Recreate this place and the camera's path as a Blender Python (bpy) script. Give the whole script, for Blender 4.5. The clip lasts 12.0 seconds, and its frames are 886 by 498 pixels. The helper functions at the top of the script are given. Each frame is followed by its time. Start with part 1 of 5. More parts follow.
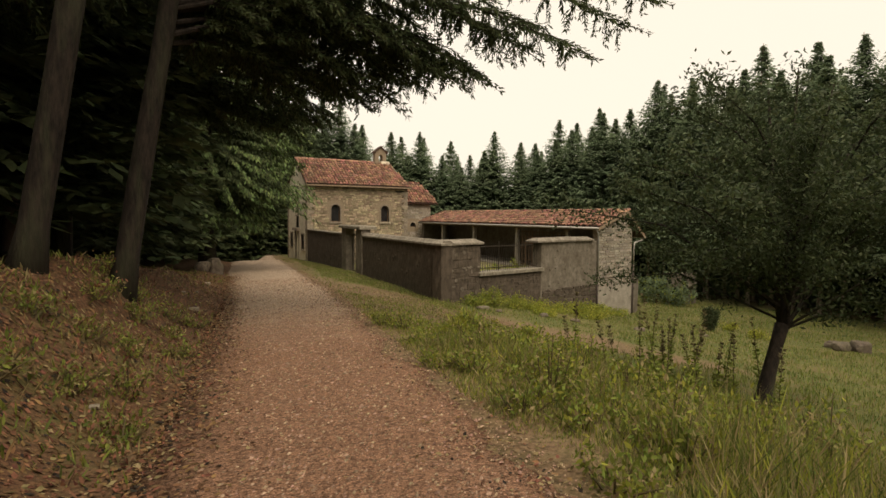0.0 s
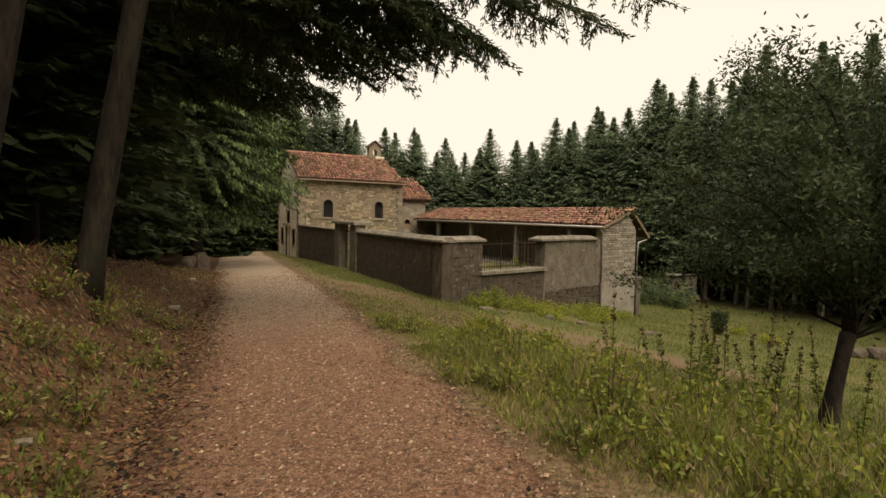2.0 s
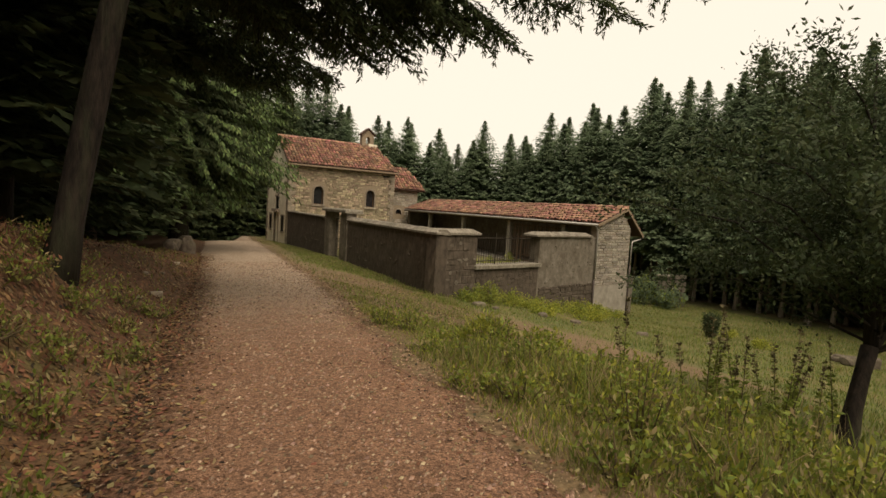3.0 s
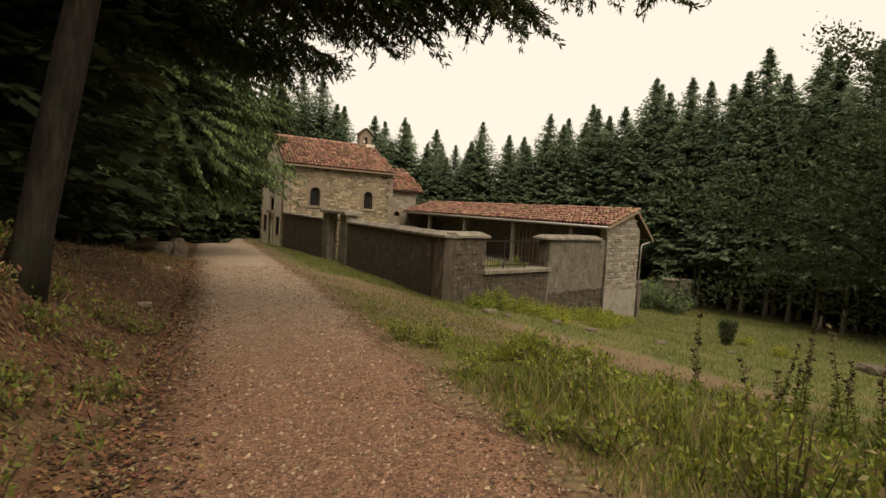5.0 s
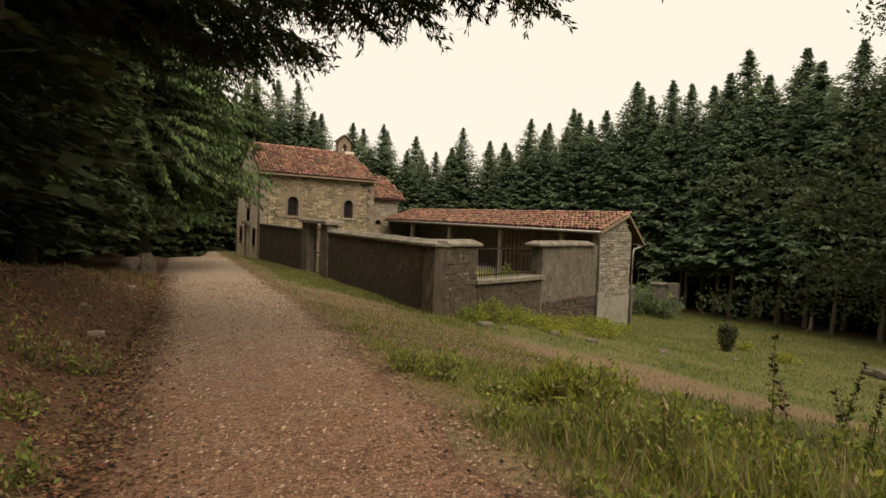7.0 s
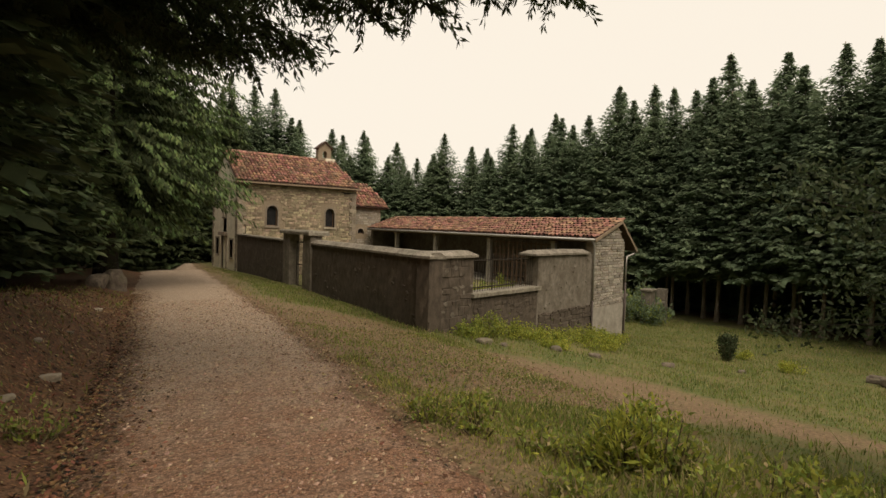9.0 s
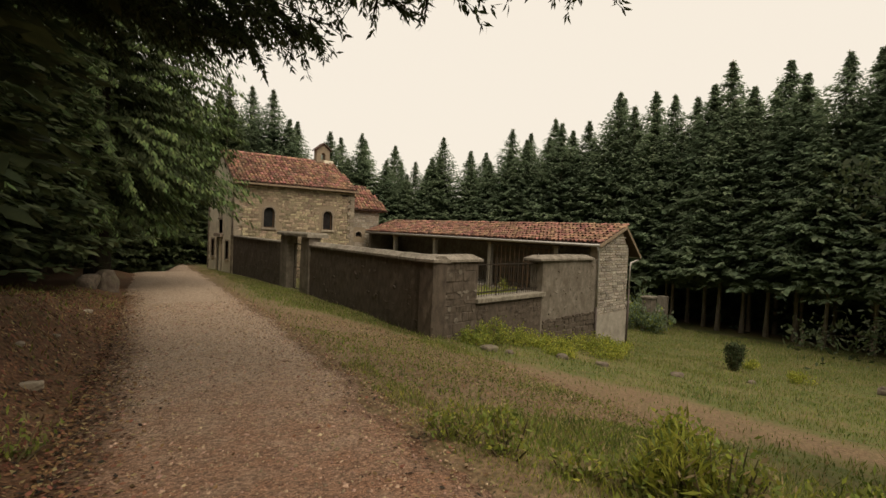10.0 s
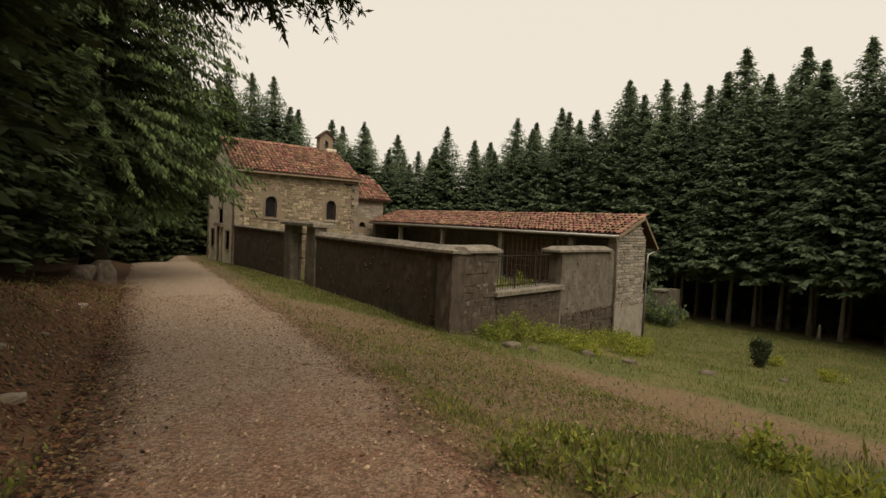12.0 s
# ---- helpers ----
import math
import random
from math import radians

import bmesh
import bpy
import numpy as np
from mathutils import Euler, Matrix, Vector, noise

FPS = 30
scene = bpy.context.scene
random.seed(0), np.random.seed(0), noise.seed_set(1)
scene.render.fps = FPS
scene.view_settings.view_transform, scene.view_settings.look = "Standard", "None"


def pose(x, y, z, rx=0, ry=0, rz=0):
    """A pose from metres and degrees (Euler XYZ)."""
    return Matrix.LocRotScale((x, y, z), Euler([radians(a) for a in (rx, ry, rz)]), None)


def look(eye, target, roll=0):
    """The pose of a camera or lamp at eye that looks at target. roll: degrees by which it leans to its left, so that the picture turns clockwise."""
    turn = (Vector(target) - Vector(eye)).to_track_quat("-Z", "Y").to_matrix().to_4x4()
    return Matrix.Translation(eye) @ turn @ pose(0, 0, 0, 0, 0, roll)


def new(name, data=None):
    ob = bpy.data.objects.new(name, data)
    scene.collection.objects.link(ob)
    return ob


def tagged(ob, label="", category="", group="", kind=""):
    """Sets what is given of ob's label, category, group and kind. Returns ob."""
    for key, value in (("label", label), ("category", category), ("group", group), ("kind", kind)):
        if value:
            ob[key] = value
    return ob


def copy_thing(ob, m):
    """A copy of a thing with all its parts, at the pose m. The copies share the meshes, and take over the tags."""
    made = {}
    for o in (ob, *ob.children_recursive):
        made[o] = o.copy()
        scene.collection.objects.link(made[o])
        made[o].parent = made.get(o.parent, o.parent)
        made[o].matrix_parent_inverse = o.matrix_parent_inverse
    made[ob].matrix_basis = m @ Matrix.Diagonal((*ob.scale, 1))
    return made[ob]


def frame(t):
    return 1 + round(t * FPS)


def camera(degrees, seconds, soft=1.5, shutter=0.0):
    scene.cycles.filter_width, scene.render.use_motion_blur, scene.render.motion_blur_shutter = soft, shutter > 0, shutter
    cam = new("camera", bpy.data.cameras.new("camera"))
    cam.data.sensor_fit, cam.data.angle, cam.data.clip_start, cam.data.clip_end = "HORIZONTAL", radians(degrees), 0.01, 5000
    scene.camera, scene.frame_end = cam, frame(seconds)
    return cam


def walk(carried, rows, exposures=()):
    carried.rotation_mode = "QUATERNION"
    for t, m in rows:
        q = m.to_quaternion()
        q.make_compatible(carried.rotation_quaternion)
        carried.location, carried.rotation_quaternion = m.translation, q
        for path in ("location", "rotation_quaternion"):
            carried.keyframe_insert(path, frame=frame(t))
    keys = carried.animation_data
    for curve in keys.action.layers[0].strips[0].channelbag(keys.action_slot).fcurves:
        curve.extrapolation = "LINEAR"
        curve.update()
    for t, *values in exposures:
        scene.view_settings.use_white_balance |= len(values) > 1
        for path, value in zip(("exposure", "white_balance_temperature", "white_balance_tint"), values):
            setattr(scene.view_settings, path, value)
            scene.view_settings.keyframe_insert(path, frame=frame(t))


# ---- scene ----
cam = camera(78.6, 12.0)
PATH = [
    (0, (1.475, -1.334, 1.48), (2.39, 0.44, 1.362), 0.6),
    (0.5, (1.523, -1.047, 1.465), (2.44, 0.724, 1.319), 2.3),
    (1, (1.52, -0.812, 1.398), (2.425, 0.969, 1.323), 1.6),
    (1.5, (1.553, -0.514, 1.42), (2.46, 1.263, 1.293), 1.2),
    (2, (1.645, -0.181, 1.337), (2.592, 1.576, 1.216), 1.4),
    (2.5, (1.676, 0.141, 1.34), (2.679, 1.865, 1.197), 2.1),
    (3, (1.672, 0.338, 1.326), (2.659, 2.071, 1.176), 3.6),
    (5, (1.748, 1.488, 1.268), (2.757, 3.209, 1.128), 3.7),
    (5.5, (1.746, 1.744, 1.26), (2.742, 3.474, 1.145), 2.8),
    (6, (1.817, 2.035, 1.256), (2.824, 3.759, 1.126), 1.6),
    (6.5, (1.937, 2.314, 1.249), (2.964, 4.027, 1.148), 1.6),
    (7, (2.033, 2.639, 1.223), (3.107, 4.322, 1.116), 2.6),
    (7.2, (2.049, 2.753, 1.218), (3.122, 4.436, 1.091), 2.5),
    (8.8, (2.186, 3.672, 1.35), (3.288, 5.338, 1.246), 2.5),
    (9, (2.168, 3.725, 1.341), (3.308, 5.366, 1.259), 1.9),
    (9.5, (2.167, 3.973, 1.331), (3.34, 5.59, 1.23), 2.8),
    (10, (2.234, 4.271, 1.267), (3.388, 5.903, 1.204), 2.6),
    (10.5, (2.284, 4.589, 1.261), (3.429, 6.224, 1.144), 1.2),
    (11, (2.296, 4.831, 1.242), (3.454, 6.458, 1.136), 2.1),
    (11.5, (2.261, 5.016, 1.212), (3.462, 6.614, 1.152), 2.0),
    (12, (2.326, 5.356, 1.177), (3.486, 6.982, 1.083), 2.8),
]
walk(cam, [(t, look(eye, target, roll)) for t, eye, target, roll in PATH],
     [(0, 0.21, 6950, 12), (5.5, 0.17, 6900, 12), (9.5, 0.06, 6750, 12), (12, -0.09, 6750, 12)])

# ---- world, sun ----
world = bpy.data.worlds.new("overcast")
scene.world = world
world.use_nodes = True
wn, wl = world.node_tree.nodes, world.node_tree.links
wn.clear()
w_out = wn.new("ShaderNodeOutputWorld")
w_bg = wn.new("ShaderNodeBackground")
w_sky = wn.new("ShaderNodeTexSky")
w_sky.sky_type, w_sky.sun_disc = "NISHITA", False
w_sky.sun_elevation, w_sky.sun_rotation = radians(54.7), radians(184.8)
w_sky.dust_density = 4.0
w_scale = wn.new("ShaderNodeMix")
w_scale.data_type, w_scale.blend_type = "RGBA", "MULTIPLY"
w_scale.inputs[0].default_value = 1.0
w_scale.inputs[7].default_value = (0.06, 0.06, 0.06, 1)
w_mix = wn.new("ShaderNodeMix")
w_mix.data_type = "RGBA"
w_mix.inputs[0].default_value = 0.88
w_mix.inputs[7].default_value = (1.0, 0.93, 0.80, 1)
wl.new(w_sky.outputs[0], w_scale.inputs[6])
wl.new(w_scale.outputs[2], w_mix.inputs[6])
wl.new(w_mix.outputs[2], w_bg.inputs[0])
w_bg.inputs[1].default_value = 1.0
wl.new(w_bg.outputs[0], w_out.inputs[0])
sun = new("sun", bpy.data.lights.new("sun", "SUN"))
sun.data.energy, sun.data.angle, sun.data.color = 2.7, radians(50), (1.0, 0.89, 0.72)
sun.matrix_world = look((0, 0, 50), (2, 24, 16))


# ---- materials ----
def material(name, low, high, scale=8.0, rough=0.9, bump=0.3, bump_scale=60.0, isle=0.0, obj=0.0,
             stain=None, stain_scale=1.2, stain_at=0.55, metal=0.0, spec=0.3, soft=0.12, stretch=(1, 1, 1), through_light=0.0):
    """Two-scale procedural surface: fine mottling low..high, large stains, fine relief, and variation by piece."""
    m = bpy.data.materials.new(name)
    m.use_nodes = True
    nt = m.node_tree
    n, l = nt.nodes, nt.links
    b = n["Principled BSDF"]
    b.inputs["Roughness"].default_value = rough
    b.inputs["Metallic"].default_value = metal
    b.inputs["Specular IOR Level"].default_value = spec
    tc = n.new("ShaderNodeTexCoord")
    mp = n.new("ShaderNodeMapping")
    mp.inputs["Scale"].default_value = stretch
    l.new(tc.outputs["Object"], mp.inputs[0])
    fine = n.new("ShaderNodeTexNoise")
    fine.inputs["Scale"].default_value, fine.inputs["Detail"].default_value, fine.inputs["Roughness"].default_value = scale, 6, 0.65
    l.new(mp.outputs[0], fine.inputs[0])
    ramp = n.new("ShaderNodeValToRGB")
    ramp.color_ramp.elements[0].position, ramp.color_ramp.elements[0].color = 0.32, (*low, 1)
    ramp.color_ramp.elements[1].position, ramp.color_ramp.elements[1].color = 0.68, (*high, 1)
    l.new(fine.outputs[0], ramp.inputs[0])
    col = ramp.outputs[0]
    if stain:
        big = n.new("ShaderNodeTexNoise")
        big.inputs["Scale"].default_value, big.inputs["Detail"].default_value, big.inputs["Roughness"].default_value = stain_scale, 7, 0.7
        l.new(mp.outputs[0], big.inputs[0])
        r2 = n.new("ShaderNodeValToRGB")
        r2.color_ramp.elements[0].position, r2.color_ramp.elements[1].position = stain_at - soft, stain_at + soft
        l.new(big.outputs[0], r2.inputs[0])
        mx = n.new("ShaderNodeMix")
        mx.data_type = "RGBA"
        l.new(r2.outputs[0], mx.inputs[0])
        l.new(col, mx.inputs[6])
        mx.inputs[7].default_value = (*stain, 1)
        col = mx.outputs[2]
    if isle or obj:
        if isle:
            geo = n.new("ShaderNodeNewGeometry")
            rnd = geo.outputs["Random Per Island"]
            k = isle
        else:
            oi = n.new("ShaderNodeObjectInfo")
            rnd = oi.outputs["Random"]
            k = obj
        hs = n.new("ShaderNodeHueSaturation")
        mr = n.new("ShaderNodeMapRange")
        mr.inputs[3].default_value, mr.inputs[4].default_value = 1 - k, 1 + k
        l.new(rnd, mr.inputs[0])
        l.new(mr.outputs[0], hs.inputs["Value"])
        mr2 = n.new("ShaderNodeMapRange")
        mr2.inputs[3].default_value, mr2.inputs[4].default_value = 0.5 + 0.06 * k, 0.5 - 0.06 * k
        w1 = n.new("ShaderNodeMath")
        w1.operation = "MULTIPLY"
        w1.inputs[1].default_value = 7.31
        w2 = n.new("ShaderNodeMath")
        w2.operation = "FRACT"
        l.new(rnd, w1.inputs[0])
        l.new(w1.outputs[0], w2.inputs[0])
        l.new(w2.outputs[0], mr2.inputs[0])
        l.new(mr2.outputs[0], hs.inputs["Hue"])
        l.new(col, hs.inputs["Color"])
        col = hs.outputs[0]
    l.new(col, b.inputs["Base Color"])
    if bump:
        bn = n.new("ShaderNodeTexNoise")
        bn.inputs["Scale"].default_value, bn.inputs["Detail"].default_value = bump_scale, 5
        l.new(mp.outputs[0], bn.inputs[0])
        bp = n.new("ShaderNodeBump")
        bp.inputs["Strength"].default_value, bp.inputs["Distance"].default_value = bump, 0.02
        l.new(bn.outputs[0], bp.inputs["Height"])
        l.new(bp.outputs[0], b.inputs["Normal"])
    if through_light:
        tr = n.new("ShaderNodeBsdfTranslucent")
        l.new(col, tr.inputs[0])
        ms = n.new("ShaderNodeMixShader")
        ms.inputs[0].default_value = through_light
        l.new(b.outputs[0], ms.inputs[1])
        l.new(tr.outputs[0], ms.inputs[2])
        l.new(ms.outputs[0], n["Material Output"].inputs[0])
    return m


def gravel_material():
    """Crushed stone: pale where it lies bare, red-brown with needles and soil under the trees."""
    m = material("gravel", (0.17, 0.122, 0.088), (0.58, 0.46, 0.345), 60, 0.95, 1.0, 120, stain=(0.33, 0.24, 0.17), stain_scale=1.7, stain_at=0.58, soft=0.2)
    n, l = m.node_tree.nodes, m.node_tree.links
    b = n["Principled BSDF"]
    col = b.inputs["Base Color"].links[0].from_socket
    tc = n.new("ShaderNodeTexCoord")
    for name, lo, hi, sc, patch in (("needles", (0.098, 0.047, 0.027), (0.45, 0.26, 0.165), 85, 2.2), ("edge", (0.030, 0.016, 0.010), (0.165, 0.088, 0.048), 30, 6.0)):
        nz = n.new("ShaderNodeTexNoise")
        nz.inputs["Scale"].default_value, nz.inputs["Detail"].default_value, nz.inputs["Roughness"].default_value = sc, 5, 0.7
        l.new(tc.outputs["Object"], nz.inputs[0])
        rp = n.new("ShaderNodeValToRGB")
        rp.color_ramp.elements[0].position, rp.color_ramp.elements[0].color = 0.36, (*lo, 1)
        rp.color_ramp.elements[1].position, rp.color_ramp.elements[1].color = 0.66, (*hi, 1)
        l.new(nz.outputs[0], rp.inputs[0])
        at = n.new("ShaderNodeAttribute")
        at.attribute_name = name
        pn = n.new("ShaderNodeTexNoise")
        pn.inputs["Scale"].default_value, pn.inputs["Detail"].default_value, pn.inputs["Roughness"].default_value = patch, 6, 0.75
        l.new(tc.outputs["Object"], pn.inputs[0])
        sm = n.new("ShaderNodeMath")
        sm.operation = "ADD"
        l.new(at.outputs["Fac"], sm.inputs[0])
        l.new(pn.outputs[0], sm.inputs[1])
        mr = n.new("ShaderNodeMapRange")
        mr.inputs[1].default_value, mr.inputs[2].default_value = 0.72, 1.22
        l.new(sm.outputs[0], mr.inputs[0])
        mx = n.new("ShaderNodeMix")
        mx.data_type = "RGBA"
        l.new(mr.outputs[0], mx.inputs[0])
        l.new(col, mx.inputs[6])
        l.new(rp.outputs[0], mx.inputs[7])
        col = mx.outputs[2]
    vo = n.new("ShaderNodeTexVoronoi")
    vo.inputs["Scale"].default_value = 46
    l.new(tc.outputs["Object"], vo.inputs["Vector"])
    sep = n.new("ShaderNodeSeparateColor")
    l.new(vo.outputs["Color"], sep.inputs[0])
    vr = n.new("ShaderNodeMapRange")
    vr.inputs[3].default_value, vr.inputs[4].default_value = 0.55, 1.5
    l.new(sep.outputs[0], vr.inputs[0])
    hs = n.new("ShaderNodeHueSaturation")
    l.new(vr.outputs[0], hs.inputs["Value"])
    l.new(col, hs.inputs["Color"])
    l.new(hs.outputs[0], b.inputs["Base Color"])
    return m


M_GRAVEL = gravel_material()
M_PEBBLE = material("pebble", (0.20, 0.125, 0.08), (0.47, 0.34, 0.24), 20, 0.9, 0.3, 80, isle=0.5)
M_STONE = material("rubble_stone", (0.20, 0.158, 0.105), (0.42, 0.35, 0.245), 9, 0.92, 0.6, 45, isle=0.48, stain=(0.22, 0.17, 0.11), stain_scale=2.5, stain_at=0.62)
M_MORTAR = material("lime_mortar", (0.19, 0.15, 0.105), (0.31, 0.25, 0.18), 14, 0.95, 0.5, 70, stain=(0.24, 0.19, 0.13), stain_scale=1.0)
M_PLASTER = material("cream_plaster", (0.60, 0.54, 0.42), (0.74, 0.68, 0.54), 5, 0.9, 0.2, 60, stain=(0.46, 0.42, 0.33), stain_scale=0.9, stain_at=0.6)
M_QUOIN = material("grey_sandstone", (0.17, 0.14, 0.105), (0.33, 0.28, 0.215), 8, 0.9, 0.4, 50, obj=0.2)
M_DARKWALL = material("weathered_render", (0.050, 0.039, 0.030), (0.115, 0.092, 0.070), 6, 0.95, 0.6, 40, stain=(0.17, 0.142, 0.11), stain_scale=2.6, stain_at=0.64, soft=0.08, stretch=(1, 1, 0.5))
M_GREYWALL = material("grey_render", (0.12, 0.105, 0.085), (0.25, 0.22, 0.18), 6, 0.95, 0.6, 40, stain=(0.10, 0.082, 0.06), stain_scale=1.9, stain_at=0.52, soft=0.14, stretch=(1, 1, 0.8))
M_CAP = material("lichened_coping", (0.13, 0.114, 0.09), (0.30, 0.27, 0.22), 10, 0.92, 0.5, 50, obj=0.15, stain=(0.10, 0.085, 0.06), stain_scale=2.6, stain_at=0.57)
M_TILE = material("clay_tile", (0.17, 0.080, 0.055), (0.40, 0.215, 0.15), 7, 0.88, 0.3, 50, isle=0.5, stain=(0.16, 0.125, 0.095), stain_scale=2.2, stain_at=0.58)
M_TILE_OB = material("clay_tile_single", (0.17, 0.080, 0.055), (0.40, 0.215, 0.15), 7, 0.88, 0.3, 50, obj=0.5, stain=(0.16, 0.125, 0.095), stain_scale=2.2, stain_at=0.58)
M_TILE_BED = material("tile_bed", (0.05, 0.03, 0.022), (0.10, 0.06, 0.045), 9, 0.9, 0.3, 40)
M_BRICK = material("pale_stone_course", (0.20, 0.18, 0.15), (0.40, 0.365, 0.31), 10, 0.92, 0.5, 50, isle=0.35, stain=(0.25, 0.22, 0.18), stain_scale=2.0, stain_at=0.62)
M_CONCRETE = material("pale_render", (0.25, 0.225, 0.19), (0.36, 0.33, 0.28), 5, 0.92, 0.3, 50, stain=(0.19, 0.17, 0.14), stain_scale=1.1)
M_WOOD = material("brown_wood", (0.07, 0.042, 0.025), (0.16, 0.10, 0.06), 10, 0.75, 0.3, 40, stretch=(1, 1, 0.15))
M_OLDWOOD = material("grey_timber", (0.16, 0.12, 0.08), (0.30, 0.23, 0.16), 12, 0.85, 0.3, 40, stretch=(1, 1, 0.2))
M_IRON = material("dark_iron", (0.03, 0.026, 0.022), (0.07, 0.055, 0.04), 30, 0.6, 0.2, 90, metal=0.6)
M_ZINC = material("zinc", (0.28, 0.27, 0.25), (0.42, 0.40, 0.37), 12, 0.5, 0.1, 60, metal=0.5)
M_COPPER = material("dark_pipe", (0.05, 0.04, 0.035), (0.10, 0.08, 0.07), 12, 0.55, 0.1, 60, metal=0.3)
M_GLASS = material("dark_glass", (0.012, 0.012, 0.014), (0.03, 0.03, 0.03), 3, 0.15, 0.0, 10, spec=0.5)
M_BARK = material("bark", (0.008, 0.006, 0.0045), (0.040, 0.030, 0.023), 16, 0.95, 1.0, 30, stretch=(1, 1, 0.22), stain=(0.06, 0.065, 0.036), stain_scale=1.4, stain_at=0.62)
M_BARK_PALE = material("pale_bark", (0.13, 0.105, 0.08), (0.27, 0.22, 0.17), 9, 0.95, 0.8, 22, stretch=(1, 1, 0.25))
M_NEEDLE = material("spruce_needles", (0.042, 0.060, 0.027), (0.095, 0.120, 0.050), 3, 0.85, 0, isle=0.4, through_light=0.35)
# Distant needles: the haze over the wood is put into this paler colour.
M_NEEDLE_HAZED = material("hazed_needles", (0.135, 0.188, 0.116), (0.228, 0.285, 0.170), 0.35, 0.9, 0, isle=0.3, through_light=0.55)
# Lit copy of the needles: light on the bough ends put into the colour.
M_NEEDLE_LIT = material("lit_tip_needles", (0.085, 0.135, 0.045), (0.18, 0.25, 0.09), 2, 0.8, 0, isle=0.35, through_light=0.3)
M_YEW = material("dark_leaves", (0.034, 0.050, 0.022), (0.078, 0.102, 0.043), 3, 0.7, 0, isle=0.4, through_light=0.35)
M_GRASS = material("grass_blades", (0.102, 0.138, 0.035), (0.23, 0.265, 0.073), 0.6, 0.8, 0, isle=0.4, through_light=0.5)
M_DRYGRASS = material("dry_grass", (0.27, 0.215, 0.10), (0.45, 0.37, 0.20), 0.8, 0.85, 0, isle=0.35, through_light=0.45)
M_WEED = material("weed_leaves", (0.125, 0.17, 0.034), (0.28, 0.32, 0.066), 1.5, 0.75, 0, isle=0.35, through_light=0.35)
M_YELLOWGREEN = material("broom_leaves", (0.25, 0.28, 0.04), (0.46, 0.46, 0.085), 1.5, 0.75, 0, isle=0.3, through_light=0.5)
M_STALK = material("seed_stalk", (0.07, 0.06, 0.03), (0.17, 0.14, 0.07), 3, 0.85, 0, isle=0.3)
M_LITTER = material("fallen_leaves", (0.070, 0.034, 0.018), (0.26, 0.135, 0.068), 4, 0.9, 0, isle=0.5)
M_ROCK = material("field_rock", (0.075, 0.06, 0.045), (0.20, 0.165, 0.125), 7, 0.92, 0.6, 35, obj=0.2, stain=(0.14, 0.13, 0.08), stain_scale=4, stain_at=0.6)
M_PALEROCK = material("pale_stone", (0.20, 0.165, 0.12), (0.44, 0.38, 0.30), 9, 0.9, 0.5, 45, obj=0.2, stain=(0.20, 0.16, 0.11), stain_scale=5, stain_at=0.6)


# ---- terrain ----
def ease(a, b, v):
    u = min(1.0, max(0.0, (v - a) / (b - a)))
    return u * u * (3 - 2 * u)


def road_mid(y):
    y = max(-30.0, min(75.0, y))
    return 2.2 + 0.16 * y if y < 14 else 4.44 + 0.12 * (y - 14)


def road_half(y):
    return 1.25 + 0.38 * ease(3, 18, y)


def road_level(y):
    y = max(-20.0, y)
    return -0.08 - 0.058 * y if y < 14 else -0.892 - 0.037 * (y - 14) if y < 60 else -2.594


def land(x, y):
    """Height of the ground."""
    d, z = x - road_mid(y), road_level(y)
    if d > 1.8:
        z -= 4.5 * (1 - math.exp(-(d - 1.8) / 20)) * (1 - ease(9, 36, y) * 0.8 * (1 - ease(11, 25, x)))
    elif d < -1.6:
        e = -d - 1.6
        z += 1.08 * ease(0, 1.7, e) * (1 - 0.75 * ease(12, 24, y)) + 0.10 * max(0, min(e, 25) - 2.5) * (1 - 0.5 * ease(14, 26, y))
        z += 0.12 * ease(0, 1.5, e) * noise.noise((x * 0.9, y * 0.9, 3.0))
    z += 0.30 * math.exp(-((x - 0.1) / 1.3) ** 2 - ((y - 7.5) / 2.2) ** 2)
    z -= 0.14 * max(0.0, min(y, 62) - 39.5) * ease(9.8, 7.6, x)
    if abs(d) > 1.5:
        z += 0.05 * ease(1.5, 3, abs(d)) * noise.noise((x * 0.6, y * 0.6, 0.0))
    return z


# ---- mesh helpers ----
def mesh_of(name, verts, faces, mat, smooth=False, mats=None, slots=None):
    me = bpy.data.meshes.new(name)
    me.from_pydata([tuple(v) for v in verts], [], [tuple(f) for f in faces])
    for m in mats or ([mat] if mat else []):
        me.materials.append(m)
    if slots is not None:
        me.polygons.foreach_set("material_index", slots)
    if smooth:
        me.polygons.foreach_set("use_smooth", [True] * len(me.polygons))
    me.update()
    return me


def thing(name, x, y, z, label, category, group="", kind="", rz=0.0):
    ob = new(name)
    ob.empty_display_size = 0.2
    ob.matrix_world = pose(x, y, z, 0, 0, rz)
    return tagged(ob, label, category, group, kind)


def put(name, me, parent=None, m=None, label=""):
    """A part (or piece) from a mesh in its thing's own space."""
    ob = new(name, me)
    if parent is not None:
        ob.parent = parent
    if m is not None:
        ob.matrix_basis = m
    return tagged(ob, label)


